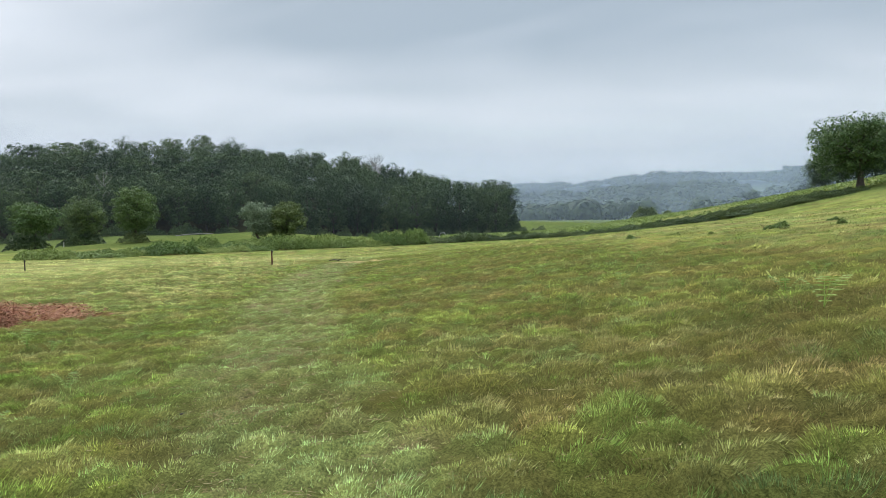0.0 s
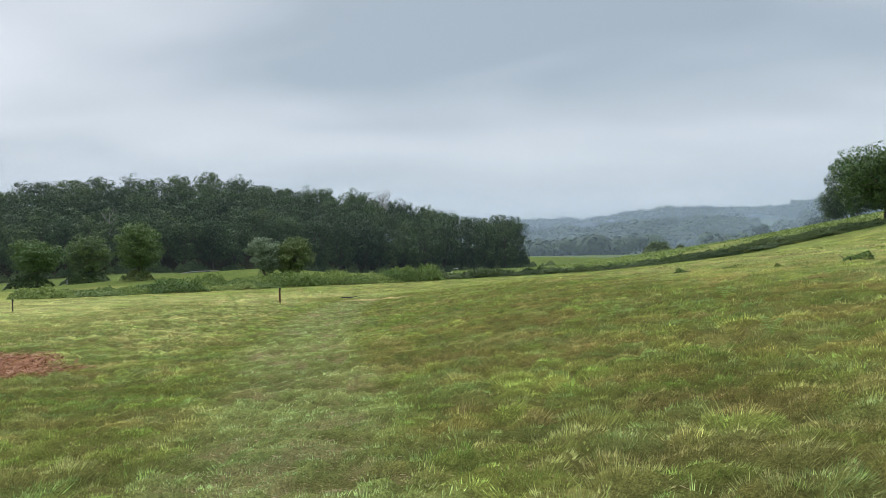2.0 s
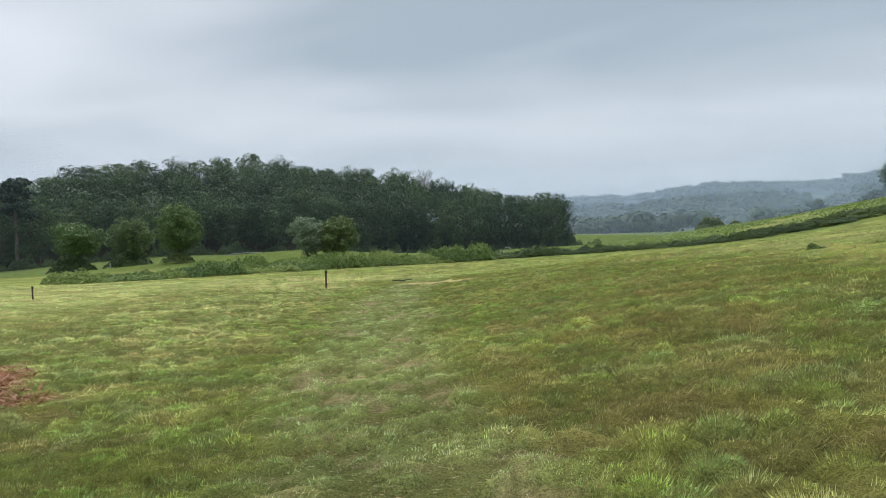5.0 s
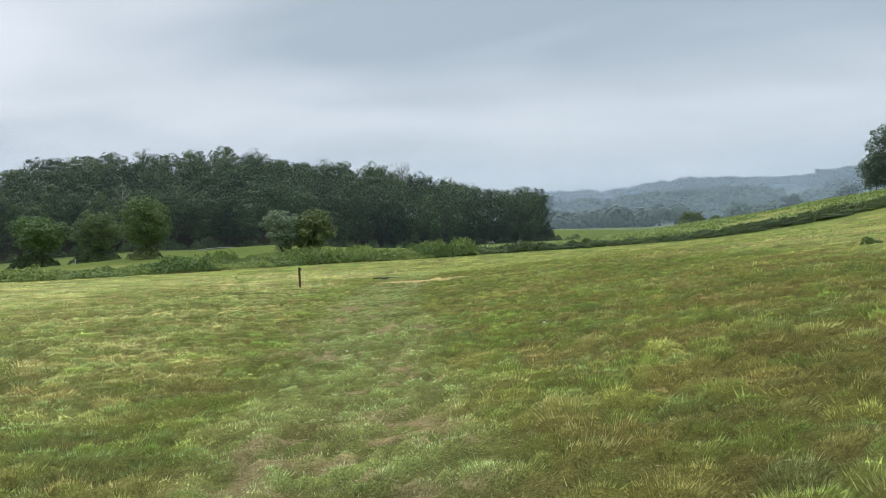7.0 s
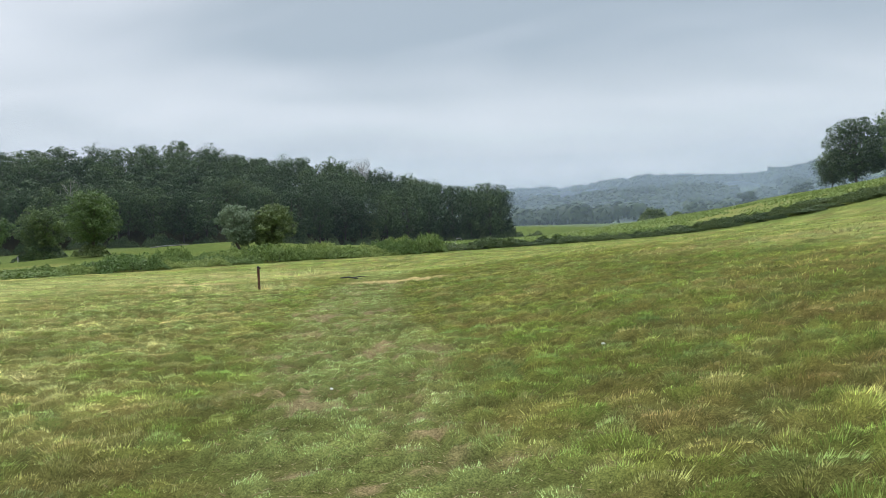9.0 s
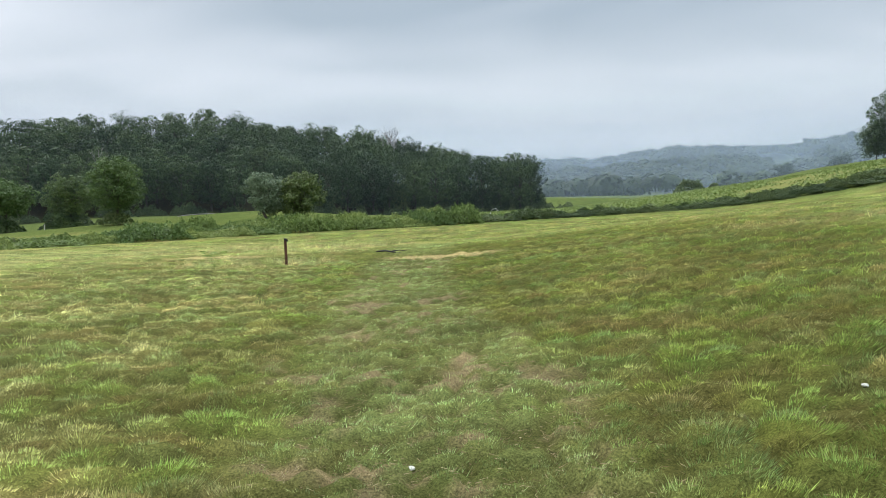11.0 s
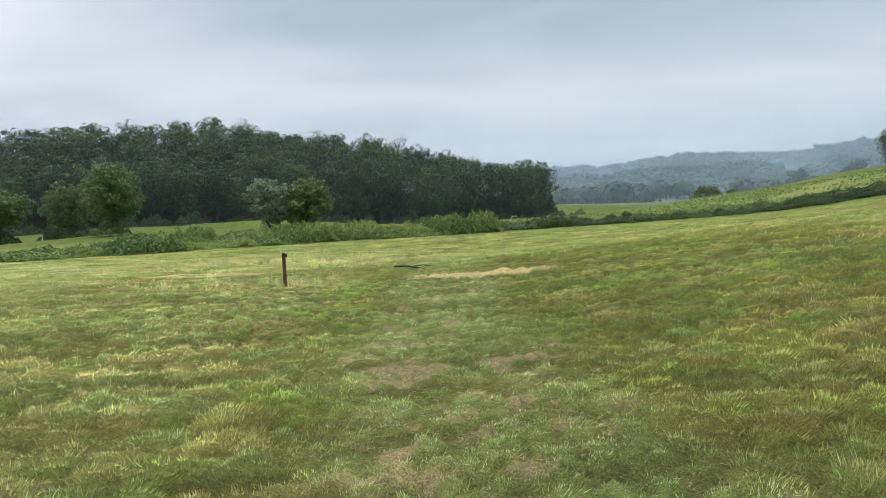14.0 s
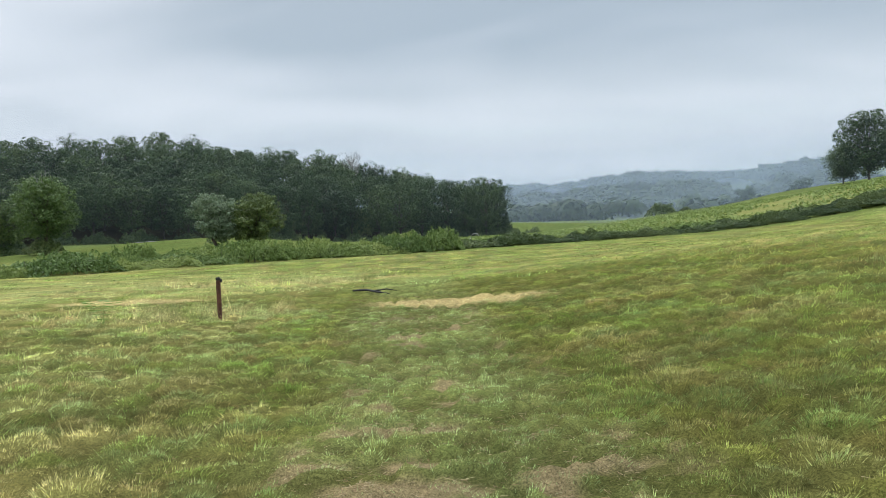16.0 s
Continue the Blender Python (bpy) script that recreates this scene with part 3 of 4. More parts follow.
def bare_tree(name, label, height, spread, seed, mat, twigs=26, radius=0.3):
    r = np.random.default_rng(seed)
    top = thing(name, label, "tree")
    v, f = limb_arrays([(0, 0, -0.5), (0.1, 0, height * 0.3), (0.2, 0.1, height * 0.62), (0.1, 0.2, height * 0.9)], [radius, radius * 0.8, radius * 0.5, radius * 0.12], 7)
    mesh_object("trunk", v, f, mat, top)
    pieces = []
    for k in range(twigs):
        a, z = k * 2.4, height * (0.55 + 0.35 * (k + 0.5) / twigs)
        e = Vector((math.cos(a) * spread * r.uniform(0.4, 1), math.sin(a) * spread * r.uniform(0.4, 1), min(height, z + spread * r.uniform(0.3, 0.8))))
        s = Vector((0.15, 0.1, z * 0.92))
        m = (s + e) / 2 + Vector((0, 0, -0.1 * spread))
        pieces.append(limb_arrays([s, m, e], [radius * 0.3, radius * 0.2, radius * 0.06], 4))
        for j in range(6):
            q = m.lerp(e, r.uniform(0, 1))
            g = q + Vector((r.normal(), r.normal(), abs(r.normal()))) * spread * 0.28
            pieces.append(limb_arrays([q, (q + g) / 2 + Vector((0, 0, 0.1)), g], [radius * 0.1, radius * 0.07, radius * 0.03], 3))
    v, f = join(pieces)
    mesh_object("branches", v, f, mat, top)
    return top


bare = bare_tree("dead_tree", "bare grey tree top rising thinly above the wood", 24, 5.0, 3, DEAD_BARK, 40, 0.42)
stand(bare, -29.5, 338, 0, 1.0, 0.0, False)
bare.location.z = 36.0 - 24
pale = bare_tree("dead_tree", "bleached dead tree standing among the leafy wood", 20, 3.4, 8, DEAD_BARK, 12, 0.26)
stand(pale, -104, 236, 0, 1.0, 0.0, False)

# a tall pine at the edge of the wood
pine = thing("pine_tree", "tall dark pine with a bare pale trunk at the wood's edge", "tree")
v, f = limb_arrays([(0, 0, -0.5), (0.2, 0, 8), (0.0, 0.1, 16), (0.6, 0.2, 24)], [0.5, 0.42, 0.34, 0.14], 8)
mesh_object("trunk", v, f, PINE_BARK, pine)
prng = np.random.default_rng(12)
needle_pads = [((math.cos(k * 2.4) * q, math.sin(k * 2.4) * q, 15 + k * 1.15), (3.0, 3.0, 1.1)) for k, q in enumerate([3.4, 3.0, 3.4, 2.6, 3.0, 2.2, 2.6, 1.4, 1.0])]
v, f = join([limb_arrays([(0.2, 0.1, c0[2] - 1.2), (c0[0] * 0.5, c0[1] * 0.5, c0[2] - 0.7), c0], [0.16, 0.11, 0.04], 5) for c0, _ in needle_pads])
mesh_object("limbs", v, f, PINE_BARK, pine)
p, d = crown_points(prng, 4200, needle_pads)
v, f = sprays(prng, p, d, 0.4, 0.4)
mesh_object("crown", v, f, PINE_LEAF, pine)
stand(pine, -133.6, 214.5, 40, 1.02, 0.0, False)

# ---- trees in the meadow ----


def polar(t_eye, az, d):
    return t_eye[0] + math.sin(radians(az)) * d, t_eye[1] + math.cos(radians(az)) * d


E3, E9 = (-0.636, 4.299), (-2.81, 14.1)
low_tree = tree("meadow_tree", "low spreading oak with a flat crown and bramble skirt", HAWTHORN_LEAF, BARK, 7.6, 4.5, 2.8, 6000, 0.24, 101, 26, 0.26, flat_top=0.6)
stand(low_tree, -66.7, 125.7, 10, 1.0, 0.0, False)
skirt = shrub("bramble_clump", "dark bramble clump round the foot of a small tree", "bush", BRAMBLE, 5.6, 4.2, 1.6, 1700, 0.17, 104, "bramble clumps under the trees")
stand(skirt, -67.2, 124.7, 5, 1.15, 0.0, False)
mid_tree = tree("meadow_tree", "bushy dark oak with a rounded crown in the meadow", OAK_LEAF, BARK, 10.3, 4.5, 1.8, 6000, 0.27, 102, 26, 0.28)
stand(mid_tree, -72.8, 156.6, 70, 1.0, 0.0, False)
stand(skirt, -72.8, 155.6, 60, 1.3)
tall_tree = tree("meadow_tree", "tall egg-shaped green tree at the end of the bracken", HAWTHORN_LEAF, BARK, 8.0, 3.3, 1.0, 6600, 0.18, 103, 30, 0.24)
stand(tall_tree, -42.0, 105.5, 120, 1.0, 0.0, False)
stand(skirt, -42.0, 104.8, 150, 0.6)
grey_tree = tree("meadow_tree", "spreading tree with silvery pale leaves beside a dark one", PALE_LEAF, BARK, 5.4, 2.5, 0.8, 5600, 0.15, 105, 24, 0.2, lean=-1.3)
stand(grey_tree, -22.1, 95.7, 0, 1.0, 0.0, False)
dark_tree = tree("meadow_tree", "dense round dark green tree behind the bracken", OAK_LEAF, BARK, 5.5, 2.6, 0.5, 6000, 0.16, 106, 26, 0.22)
stand(dark_tree, -19.4, 96.6, 200, 1.0, 0.0, False)

# ---- the old oaks on the slope ----
E0 = (0.841, -1.491)
oak = tree("oak_tree", "broad spreading old oak on the grassy slope", OAK_LEAF, BARK, 9.3, 6.5, 1.9, 9000, 0.25, 111, 34, 0.5, "oaks on the slope")
x, y = polar(E0, 28.2, 114)
stand(oak, x, y, 30, 1.0, 0.0, False)
oak2 = tree("oak_tree", "tall dark tree standing behind the old oak", WOOD_LEAF, BARK, 26, 10.5, 0.5, 9000, 0.5, 112, 34, 0.5, "oaks on the slope")
x, y = polar(E9, 29.3, 285)
stand(oak2, x, y, 0, 0.9, 0.3, False)
x, y = polar(E9, 27.9, 292)
stand(oak2, x, y, 80, 0.62, 0.3)
x, y = polar(E9, 31.4, 275)
stand(oak2, x, y, 210, 0.86, 0.3)
x, y = polar(E9, 34.0, 280)
stand(oak2, x, y, 130, 1.0, 0.3)
x, y = polar(E9, 36.0, 130)
stand(oak, x, y, 200, 0.95, 0.2)

# ---- trees beyond the far field ----
field_tree = tree("round_tree", "dark round tree beyond the brow of the field", FAR_LEAF, BARK, 20, 6.6, 2, 1600, 0.8, 121, 16, 0.4, "trees beyond the brow")
x, y = polar(E9, 22.6, 480)
stand(field_tree, x, y, 0, 1.0, 0.0, False)
x, y = polar(E9, 26.1, 485)
stand(field_tree, x, y, 90, 1.25)
brow = shrub("thorn_bush", "dark thorn bush on the brow of the field", "bush", BRAMBLE, 8, 5, 2.4, 900, 0.34, 125, "bushes on the brow")
x, y = polar(E9, 16.4, 228)
stand(brow, x, y, 0, 1.0, 0.2, False)
x, y = polar(E9, 18.0, 232)
stand(brow, x, y, 40, 0.45, 0.1)

# far wooded hills: crowns too many to count
frng = np.random.default_rng(77)
pts = []
while len(pts) < 2300:
    az, d = frng.uniform(3, 34), 560 + 800 * frng.uniform(0, 1) ** 0.9
    x, y = math.sin(radians(az)) * d, math.cos(radians(az)) * d
    gap = float(fbm(np.array(x / 90), np.array(y / 130), 15, 2))
    if gap > 0.62 and d < 1200 or d < 640 and frng.uniform() < 0.6:
        continue
    pts.append((x, y))
pts = np.array(pts)
n = len(pts)
rad = frng.uniform(5, 10, n)
per = 46
d = frng.normal(size=(n, per, 3))
d[..., 2] = np.abs(d[..., 2]) - 0.25
d /= np.linalg.norm(d, axis=2)[..., None]
at = d * rad[:, None, None] * frng.uniform(0.75, 1.05, (n, per, 1)) + np.stack([pts[:, 0], pts[:, 1], ground(pts[:, 0], pts[:, 1]) + rad * 0.8], 1)[:, None]
v, f = sprays(frng, at.reshape(-1, 3), d.reshape(-1, 3), 2.9, 0.95)
far_wood = mesh_object("far_woods", v, f, FAR_LEAF)
tagged(far_wood, "distant woods covering the misty hills", "woods", kind="stuff")
# single trees on the skyline
for az, d, s in ((24.25, 1330, 1.35), (25.4, 1290, 1.0), (25.9, 1290, 1.1), (26.8, 1280, 1.25)):
    x, y = polar(E9, az, d)
    stand(field_tree, x, y, az * 40, s)


def house(x, y, turn):
    h = thing("farmhouse", "small white house with a slate roof far off on the hill", "house", "far houses", (x, y, float(ground(x, y)) + 4), turn)
    bm = bmesh.new()
    beam(bm, (0, 0, -6), (0, 0, 5), 11, 7, 0.1)
    part("wall", bm, WHITEWASH, h)
    bm = bmesh.new()
    q = [bm.verts.new(k) for k in ((-6, -4, 5), (6, -4, 5), (6, 4, 5), (-6, 4, 5), (-6, 0, 8), (6, 0, 8))]
    for k in ((0, 1, 5, 4), (2, 3, 4, 5), (0, 4, 3), (1, 2, 5), (3, 2, 1, 0)):
        bm.faces.new([q[j] for j in k])
    part("roof", bm, SLATE, h)
    return h


house(*polar(E9, 18.7, 1150), 20)
house(*polar(E9, 13.4, 1120), -15)

# haze of distance, added as thin see-through bluish sheets between the woods

def haze_sheet_of(name, low, high):
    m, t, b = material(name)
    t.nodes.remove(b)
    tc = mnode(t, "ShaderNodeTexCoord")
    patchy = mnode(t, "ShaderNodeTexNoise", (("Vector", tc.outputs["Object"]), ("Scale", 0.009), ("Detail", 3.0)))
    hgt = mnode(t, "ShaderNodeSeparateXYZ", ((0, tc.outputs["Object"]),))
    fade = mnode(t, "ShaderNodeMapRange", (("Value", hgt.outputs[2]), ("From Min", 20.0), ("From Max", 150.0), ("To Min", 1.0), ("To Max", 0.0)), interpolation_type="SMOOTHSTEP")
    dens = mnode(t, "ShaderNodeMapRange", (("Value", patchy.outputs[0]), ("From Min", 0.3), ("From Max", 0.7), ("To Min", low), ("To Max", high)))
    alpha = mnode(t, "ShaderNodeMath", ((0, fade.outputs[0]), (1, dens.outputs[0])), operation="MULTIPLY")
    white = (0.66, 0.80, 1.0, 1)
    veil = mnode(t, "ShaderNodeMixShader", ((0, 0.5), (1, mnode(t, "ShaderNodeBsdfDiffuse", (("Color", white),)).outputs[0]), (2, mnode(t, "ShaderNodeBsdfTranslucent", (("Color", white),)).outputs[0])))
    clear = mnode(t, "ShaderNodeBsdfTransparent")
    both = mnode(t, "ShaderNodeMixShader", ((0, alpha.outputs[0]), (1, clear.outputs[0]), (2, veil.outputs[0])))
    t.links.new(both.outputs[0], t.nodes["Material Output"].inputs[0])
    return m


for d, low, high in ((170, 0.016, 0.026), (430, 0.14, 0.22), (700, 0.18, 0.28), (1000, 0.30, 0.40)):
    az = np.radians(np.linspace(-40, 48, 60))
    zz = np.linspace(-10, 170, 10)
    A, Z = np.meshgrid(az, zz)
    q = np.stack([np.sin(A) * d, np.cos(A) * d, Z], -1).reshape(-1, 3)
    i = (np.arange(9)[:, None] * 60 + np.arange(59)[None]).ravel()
    sheet = mesh_object("mist", q, np.stack([i, i + 1, i + 61, i + 60], 1), haze_sheet_of("mist", low, high))
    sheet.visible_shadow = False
    tagged(sheet, "thin see-through sheet standing in for the haze of distance", "mist", kind="structure")

# ---- bracken and bramble across the meadow ----
fern_bank = [shrub("bracken_bank", "waist-high green bracken and bramble bank across the meadow", "bracken", BRACKEN, 6.5, 5.0, 1.1, 2600, 0.15, 130 + k, "bracken banks", 0.6, 14) for k in range(3)]
briar = [shrub("bramble_bank", "dark green bramble thicket along the field edge", "bramble", BRAMBLE, 6.5, 4.0, 1.1, 2600, 0.14, 140 + k, "bramble banks", 0.3, 14) for k in range(3)]
seen = set()
hrng = np.random.default_rng(9)


def bank(pool, x, y, turn, scale, sz):
    src = pool[int(hrng.integers(len(pool)))]
    stand(src, x, y, turn + hrng.uniform(-25, 25) + (180 if hrng.uniform() < 0.5 else 0), scale * hrng.uniform(0.75, 1.15), 0.05, src.name in seen, sz * hrng.uniform(0.7, 1.25))
    seen.add(src.name)


for k in range(14):
    f = k / 13
    x, y = -34 + f * 30.5, 66 + f * 26 + 5.5 * math.sin(math.pi * f)
    low = 0.75 if k < 3 else 0.95 if k < 5 else 1.0
    bank(fern_bank, x, y, 38 - 30 * f, (0.8 + 0.15 * f) * (0.95 if k < 3 else 1), low * (0.92 + 0.25 * f))
    if k > 0:
        bank(fern_bank, x - 1.2, y + 4.0, 30, 0.85, 0.95 + 0.25 * f)
    if k > 3:
        bank(fern_bank, x - 2.2, y + 8.0, 28, 0.85, 0.85 + 0.25 * f)
for k in range(13):
    x = -0.4 + k * 4.2
    y = 94.0 + 0.05 * k
    bank(briar, x, y, 0, 0.85, 0.64 + 0.018 * k)
    bank(briar, x + 2.1, y + 0.5, 0, 0.8, 0.58 + 0.018 * k)
    bank(briar if k > 5 else fern_bank, x + 1.5, y + 4.0, 0, 0.9, 0.5 + 0.03 * k)
    if k > 5:
        bank(briar, x + 1, y + 7.5, 0, 0.95, 0.75)
# the rough brackeny slope behind
srng = np.random.default_rng(71)
n = 100000
x, y = srng.uniform(0, 105, n), 98 + 120 * srng.uniform(0, 1, n) ** 1.6
keep = fbm(x * 0.16, y * 0.10, 23) > srng.uniform(0.3, 0.62, n)
x, y = x[keep], y[keep]
p = np.stack([x, y, ground(x, y) + srng.uniform(0.02, 0.32, len(x))], 1)
v, f = sprays(srng, p, np.tile([[0.0, -0.4, 0.8]], (len(x), 1)), 0.2, 0.5, 0.4)
rough = mesh_object("rough_bracken", v, f, BRACKEN)
tagged(rough, "low yellow-green bracken scattered over the far slope", "bracken", kind="stuff")

# the bush beside the post line
bush = shrub("bramble_bush", "rounded bramble bush with brownish sprays in the grass", "bush", BRAMBLE, 3.4, 2.0, 0.85, 2600, 0.09, 151, stems=16)
stand(bush, -20.3, 32.2, -15, 0.75, 0.05, False)
tuft_bush = shrub("weed_clump", "low weedy clump in the uncut grass", "weeds", BRACKEN, 1.6, 0.9, 0.42, 420, 0.08, 152, "weed clumps", 0.4, 8)
trng = np.random.default_rng(31)
spots = [(12.4, 25.5), (13.9, 24.0), (11.0, 28.0), (15.2, 27.2), (10.3, 30.5), (9.0, 32.0), (14.8, 22.5)]
for k, (x, y) in enumerate(spots):
    stand(tuft_bush, x, y, trng.uniform(0, 360), trng.uniform(0.5, 0.85), 0.03, k > 0)

# ---- posts, fence and litter ----


def marker_post(x, y, height, mat, label, turn=0.0, tilt=0.0, thick=0.09):
    z = float(ground(x, y))
    post = thing("marker_post", label, "post", "marker posts", (x, y, z), turn)
    bm = bmesh.new()
    beam(bm, (0, 0, -0.3), (tilt, 0, height - 0.07), thick, thick, 0.012)
    part("shaft", bm, mat, post)
    bm = bmesh.new()
    beam(bm, (tilt, 0, height - 0.07), (tilt, 0, height), thick + 0.008, thick + 0.008, 0.02)
    part("cap", bm, CAP, post, "weathered blackened top")
    bm = bmesh.new()
    beam(bm, (tilt + 0.06, -0.055, height - 0.11), (tilt + 0.06, -0.055, height - 0.04), 0.05, 0.03, 0.006)
    part("waymark", bm, CAP, post, "small dark waymark plate")
    return post


marker_post(-9.07, 42.7, 0.86, POST_WOOD, "reddish-brown wooden marker post in long grass", 12, -0.02)
marker_post(-22.2, 40.8, 0.62, DARK_POST, "thin dark wooden post in the meadow", 5, -0.02, 0.06)
marker_post(-29.8, 40.8, 0.62, DARK_POST, "thin dark wooden post in the meadow", 20, 0.0, 0.06)

gate_z = float(ground(-8.75, 14.75))
fence = thing("rail_fence", "weathered grey post-and-rail fence corner behind dead bracken", "fence", at=(-8.75, 14.75, gate_z), turn=8)


def fence_part(name, a, b, w, d, mat, parent=None, label=""):
    bm = bmesh.new()
    beam(bm, a, b, w, d)
    return part(name, bm, mat, parent or fence, label)


corner = fence_part("post", (0, 0, -0.3), (0, 0, 1.12), 0.13, 0.13, BROWN_WOOD, label="brown timber corner post")
fence_part("post_top", (0, 0, 1.12), (0, 0, 1.15), 0.15, 0.15, GREY_WOOD, corner)
fence_part("post", (-1.75, -0.75, -0.3), (-1.75, -0.75, 1.08), 0.12, 0.12, BROWN_WOOD)
fence_part("post", (-2.1, 1.2, -0.3), (-2.1, 1.2, 1.08), 0.12, 0.12, BROWN_WOOD)
for z in (0.98, 0.68, 0.36):
    fence_part("rail", (0.10, -0.06, z), (-1.95, -0.86, z), 0.12, 0.045, GREY_WOOD)
    fence_part("rail_end", (0.10, -0.06, z), (0.145, -0.045, z), 0.10, 0.042, CAP)
fence_part("rail", (0.0, 0.08, 1.06), (-2.3, 1.4, 1.06), 0.05, 0.05, GREY_WOOD)


def frond(bm, base, way, length, rise, leaf_w):
    """A fern frond: a curved midrib with paired tapering leaflets."""
    base, way = Vector(base), Vector(way).normalized()
    side = way.cross(Vector((0, 0, 1))).normalized()
    n = 9
    pts = [base + way * length * f + Vector((0, 0, rise * math.sin(f * 2.2))) for f in [k / n for k in range(n + 1)]]
    for k in range(n):
        a, b = pts[k], pts[k + 1]
        w = 0.006 * (1 - k / n)
        bm.faces.new([bm.verts.new(q) for q in (a - side * w, a + side * w, b + side * w * 0.8, b - side * w * 0.8)])
        if k:
            size = leaf_w * math.sin(math.pi * (k + 0.6) / (n + 1))
            for sgn in (-1, 1):
                tip = a + side * sgn * size + way * size * 0.35 - Vector((0, 0, size * 0.15))
                bm.faces.new([bm.verts.new(q) for q in (a, a + way * length * 0.055 + side * sgn * size * 0.3, tip, a - way * length * 0.02 + side * sgn * size * 0.4)])


def fern(x, y, size, seed, mat=FERN, label="small bright green fern growing in the turf", fronds=4, group="small ferns"):
    r = random.Random(seed)
    f = thing("fern", label, "fern", group, (x, y, float(ground(x, y))), r.uniform(0, 360))
    for k in range(fronds):
        bm = bmesh.new()
        a = k * 6.28 / fronds + r.uniform(-0.5, 0.5)
        frond(bm, (0, 0, 0.02), (math.cos(a), math.sin(a), 0.5), size * r.uniform(0.7, 1.1), size * 0.5, size * 0.34)
        part("frond", bm, mat, f)
    return f


for k, (x, y, s) in enumerate([(-5.7, 10.5, 0.24), (-5.2, 10.3, 0.16), (-2.75, 4.4, 0.2), (-3.2, 6.7, 0.18), (4.6, 6.2, 0.3), (5.1, 8.2, 0.2), (6.2, 9.6, 0.22), (3.6, 10.6, 0.2), (-11.2, 42.0, 0.5), (2.9, 15.8, 0.22), (5.5, 17.5, 0.25)]):
    fern(x, y, 1.2 * s, k)

# the heap of dead bracken in front of the fence, and its litter
drng = np.random.default_rng(17)


def dead_heap(name, label, x, y, length, depth, height, stalks, leaves, turn, seed):
    r = np.random.default_rng(seed)
    top = thing(name, label, "bracken", "", (x, y, float(ground(x, y))), turn)
    pieces = []
    for k in range(stalks):
        a = np.array([r.uniform(-0.5, 0.5) * length, r.uniform(-0.5, 0.5) * depth, 0])
        lim = height * max(0.15, 1 - (2 * a[0] / length) ** 2) * max(0.2, 1 - (2 * a[1] / depth) ** 2)
        a[2] = r.uniform(0, 1) * lim
        way = np.array([r.normal(), r.normal(), r.normal() * 0.45 - 0.1])
        e = a + way / np.linalg.norm(way) * r.uniform(0.2, 0.65)
        e[2] = max(0.01, e[2])
        pieces.append(limb_arrays([a, (a + e) / 2 + [0, 0, 0.05], e], [0.007, 0.006, 0.003], 3))
    v, f = join(pieces)
    tagged(mesh_object("litter", v, f, DEAD_BRACKEN, top), kind="stuff")
    u, w = r.uniform(-0.5, 0.5, leaves), r.uniform(-0.5, 0.5, leaves)
    roof = height * np.clip(1 - (2 * u) ** 2, 0.05, 1) * np.clip(1 - (2 * w) ** 2, 0.1, 1)
    p = np.stack([u * length, w * depth, roof * r.uniform(0.3, 1.05, leaves) + 0.01], 1)
    v, f = sprays(r, p, np.stack([u, w, np.ones(leaves)], 1), 0.05, 0.3, 0.6)
    mesh_object("fronds", v, f, DEAD_BRACKEN, top)
    return top


dead_heap("dead_bracken_heap", "rust-brown heap of dead bracken against the fence", -9.2, 14.0, 2.4, 1.6, 0.95, 900, 2600, 20, 1)
green = thing("bracken_plant", "tall green bracken leaning over the dead heap", "bracken", "", (-9.7, 13.3, float(ground(-9.7, 13.3))), 0)
gr = random.Random(4)
for k in range(16):
    bm = bmesh.new()
    a = k * 2.4
    frond(bm, (gr.uniform(-0.4, 0.4), gr.uniform(-0.3, 0.3), gr.uniform(0.2, 0.75)), (math.cos(a), math.sin(a), 0.7), gr.uniform(0.45, 0.75), 0.15, 0.2)
    part("frond", bm, BRACKEN, green)
n = 17000
x = drng.uniform(-13.5, -6, n)
y = drng.uniform(13.5, 21.5, n)
keep = masks(x, y)[7] > drng.uniform(0.1, 0.9, n)
x, y = x[keep], y[keep]
n = len(x)
a, l = drng.uniform(0, 6.28, n), drng.uniform(0.05, 0.24, n)
z = ground(x, y) + drng.uniform(0.01, 0.09, n)
dx, dy = np.cos(a) * l, np.sin(a) * l
px, py = -np.sin(a) * 0.008, np.cos(a) * 0.008
dz = drng.normal(0, 0.035, n)
v = np.stack([np.stack([x - px, y - py, z], 1), np.stack([x + px, y + py, z + 0.006], 1), np.stack([x + dx + px, y + dy + py, np.maximum(z + dz, z - 0.04)], 1), np.stack([x + dx - px, y + dy - py, z + dz], 1)], 1)
litter = mesh_object("dead_bracken_litter", v.reshape(-1, 3), np.arange(4 * n).reshape(-1, 4), DEAD_BRACKEN)
tagged(litter, "flattened rust-brown dead bracken strewn over the turf", "bracken", kind="stuff")

# a dark branch lying across the track, a pale rail by the wood, a clod and dry leaves
bough = thing("fallen_branch", "dark fallen branch lying on the grass track", "branch", "", (-6.3, 48.9, float(ground(-6.3, 48.9)) + 0.04), -58)
v, f = limb_arrays([(-1.1, 0, 0.0), (-0.4, 0.06, 0.05), (0.3, -0.03, 0.04), (1.0, 0.05, 0.0)], [0.028, 0.036, 0.032, 0.014], 7)
mesh_object("stem", v, f, CAP, bough)
v, f = limb_arrays([(0.2, 0, 0.05), (0.5, 0.25, 0.1), (0.8, 0.4, 0.06)], [0.025, 0.018, 0.008], 5)
mesh_object("twig", v, f, CAP, bough)
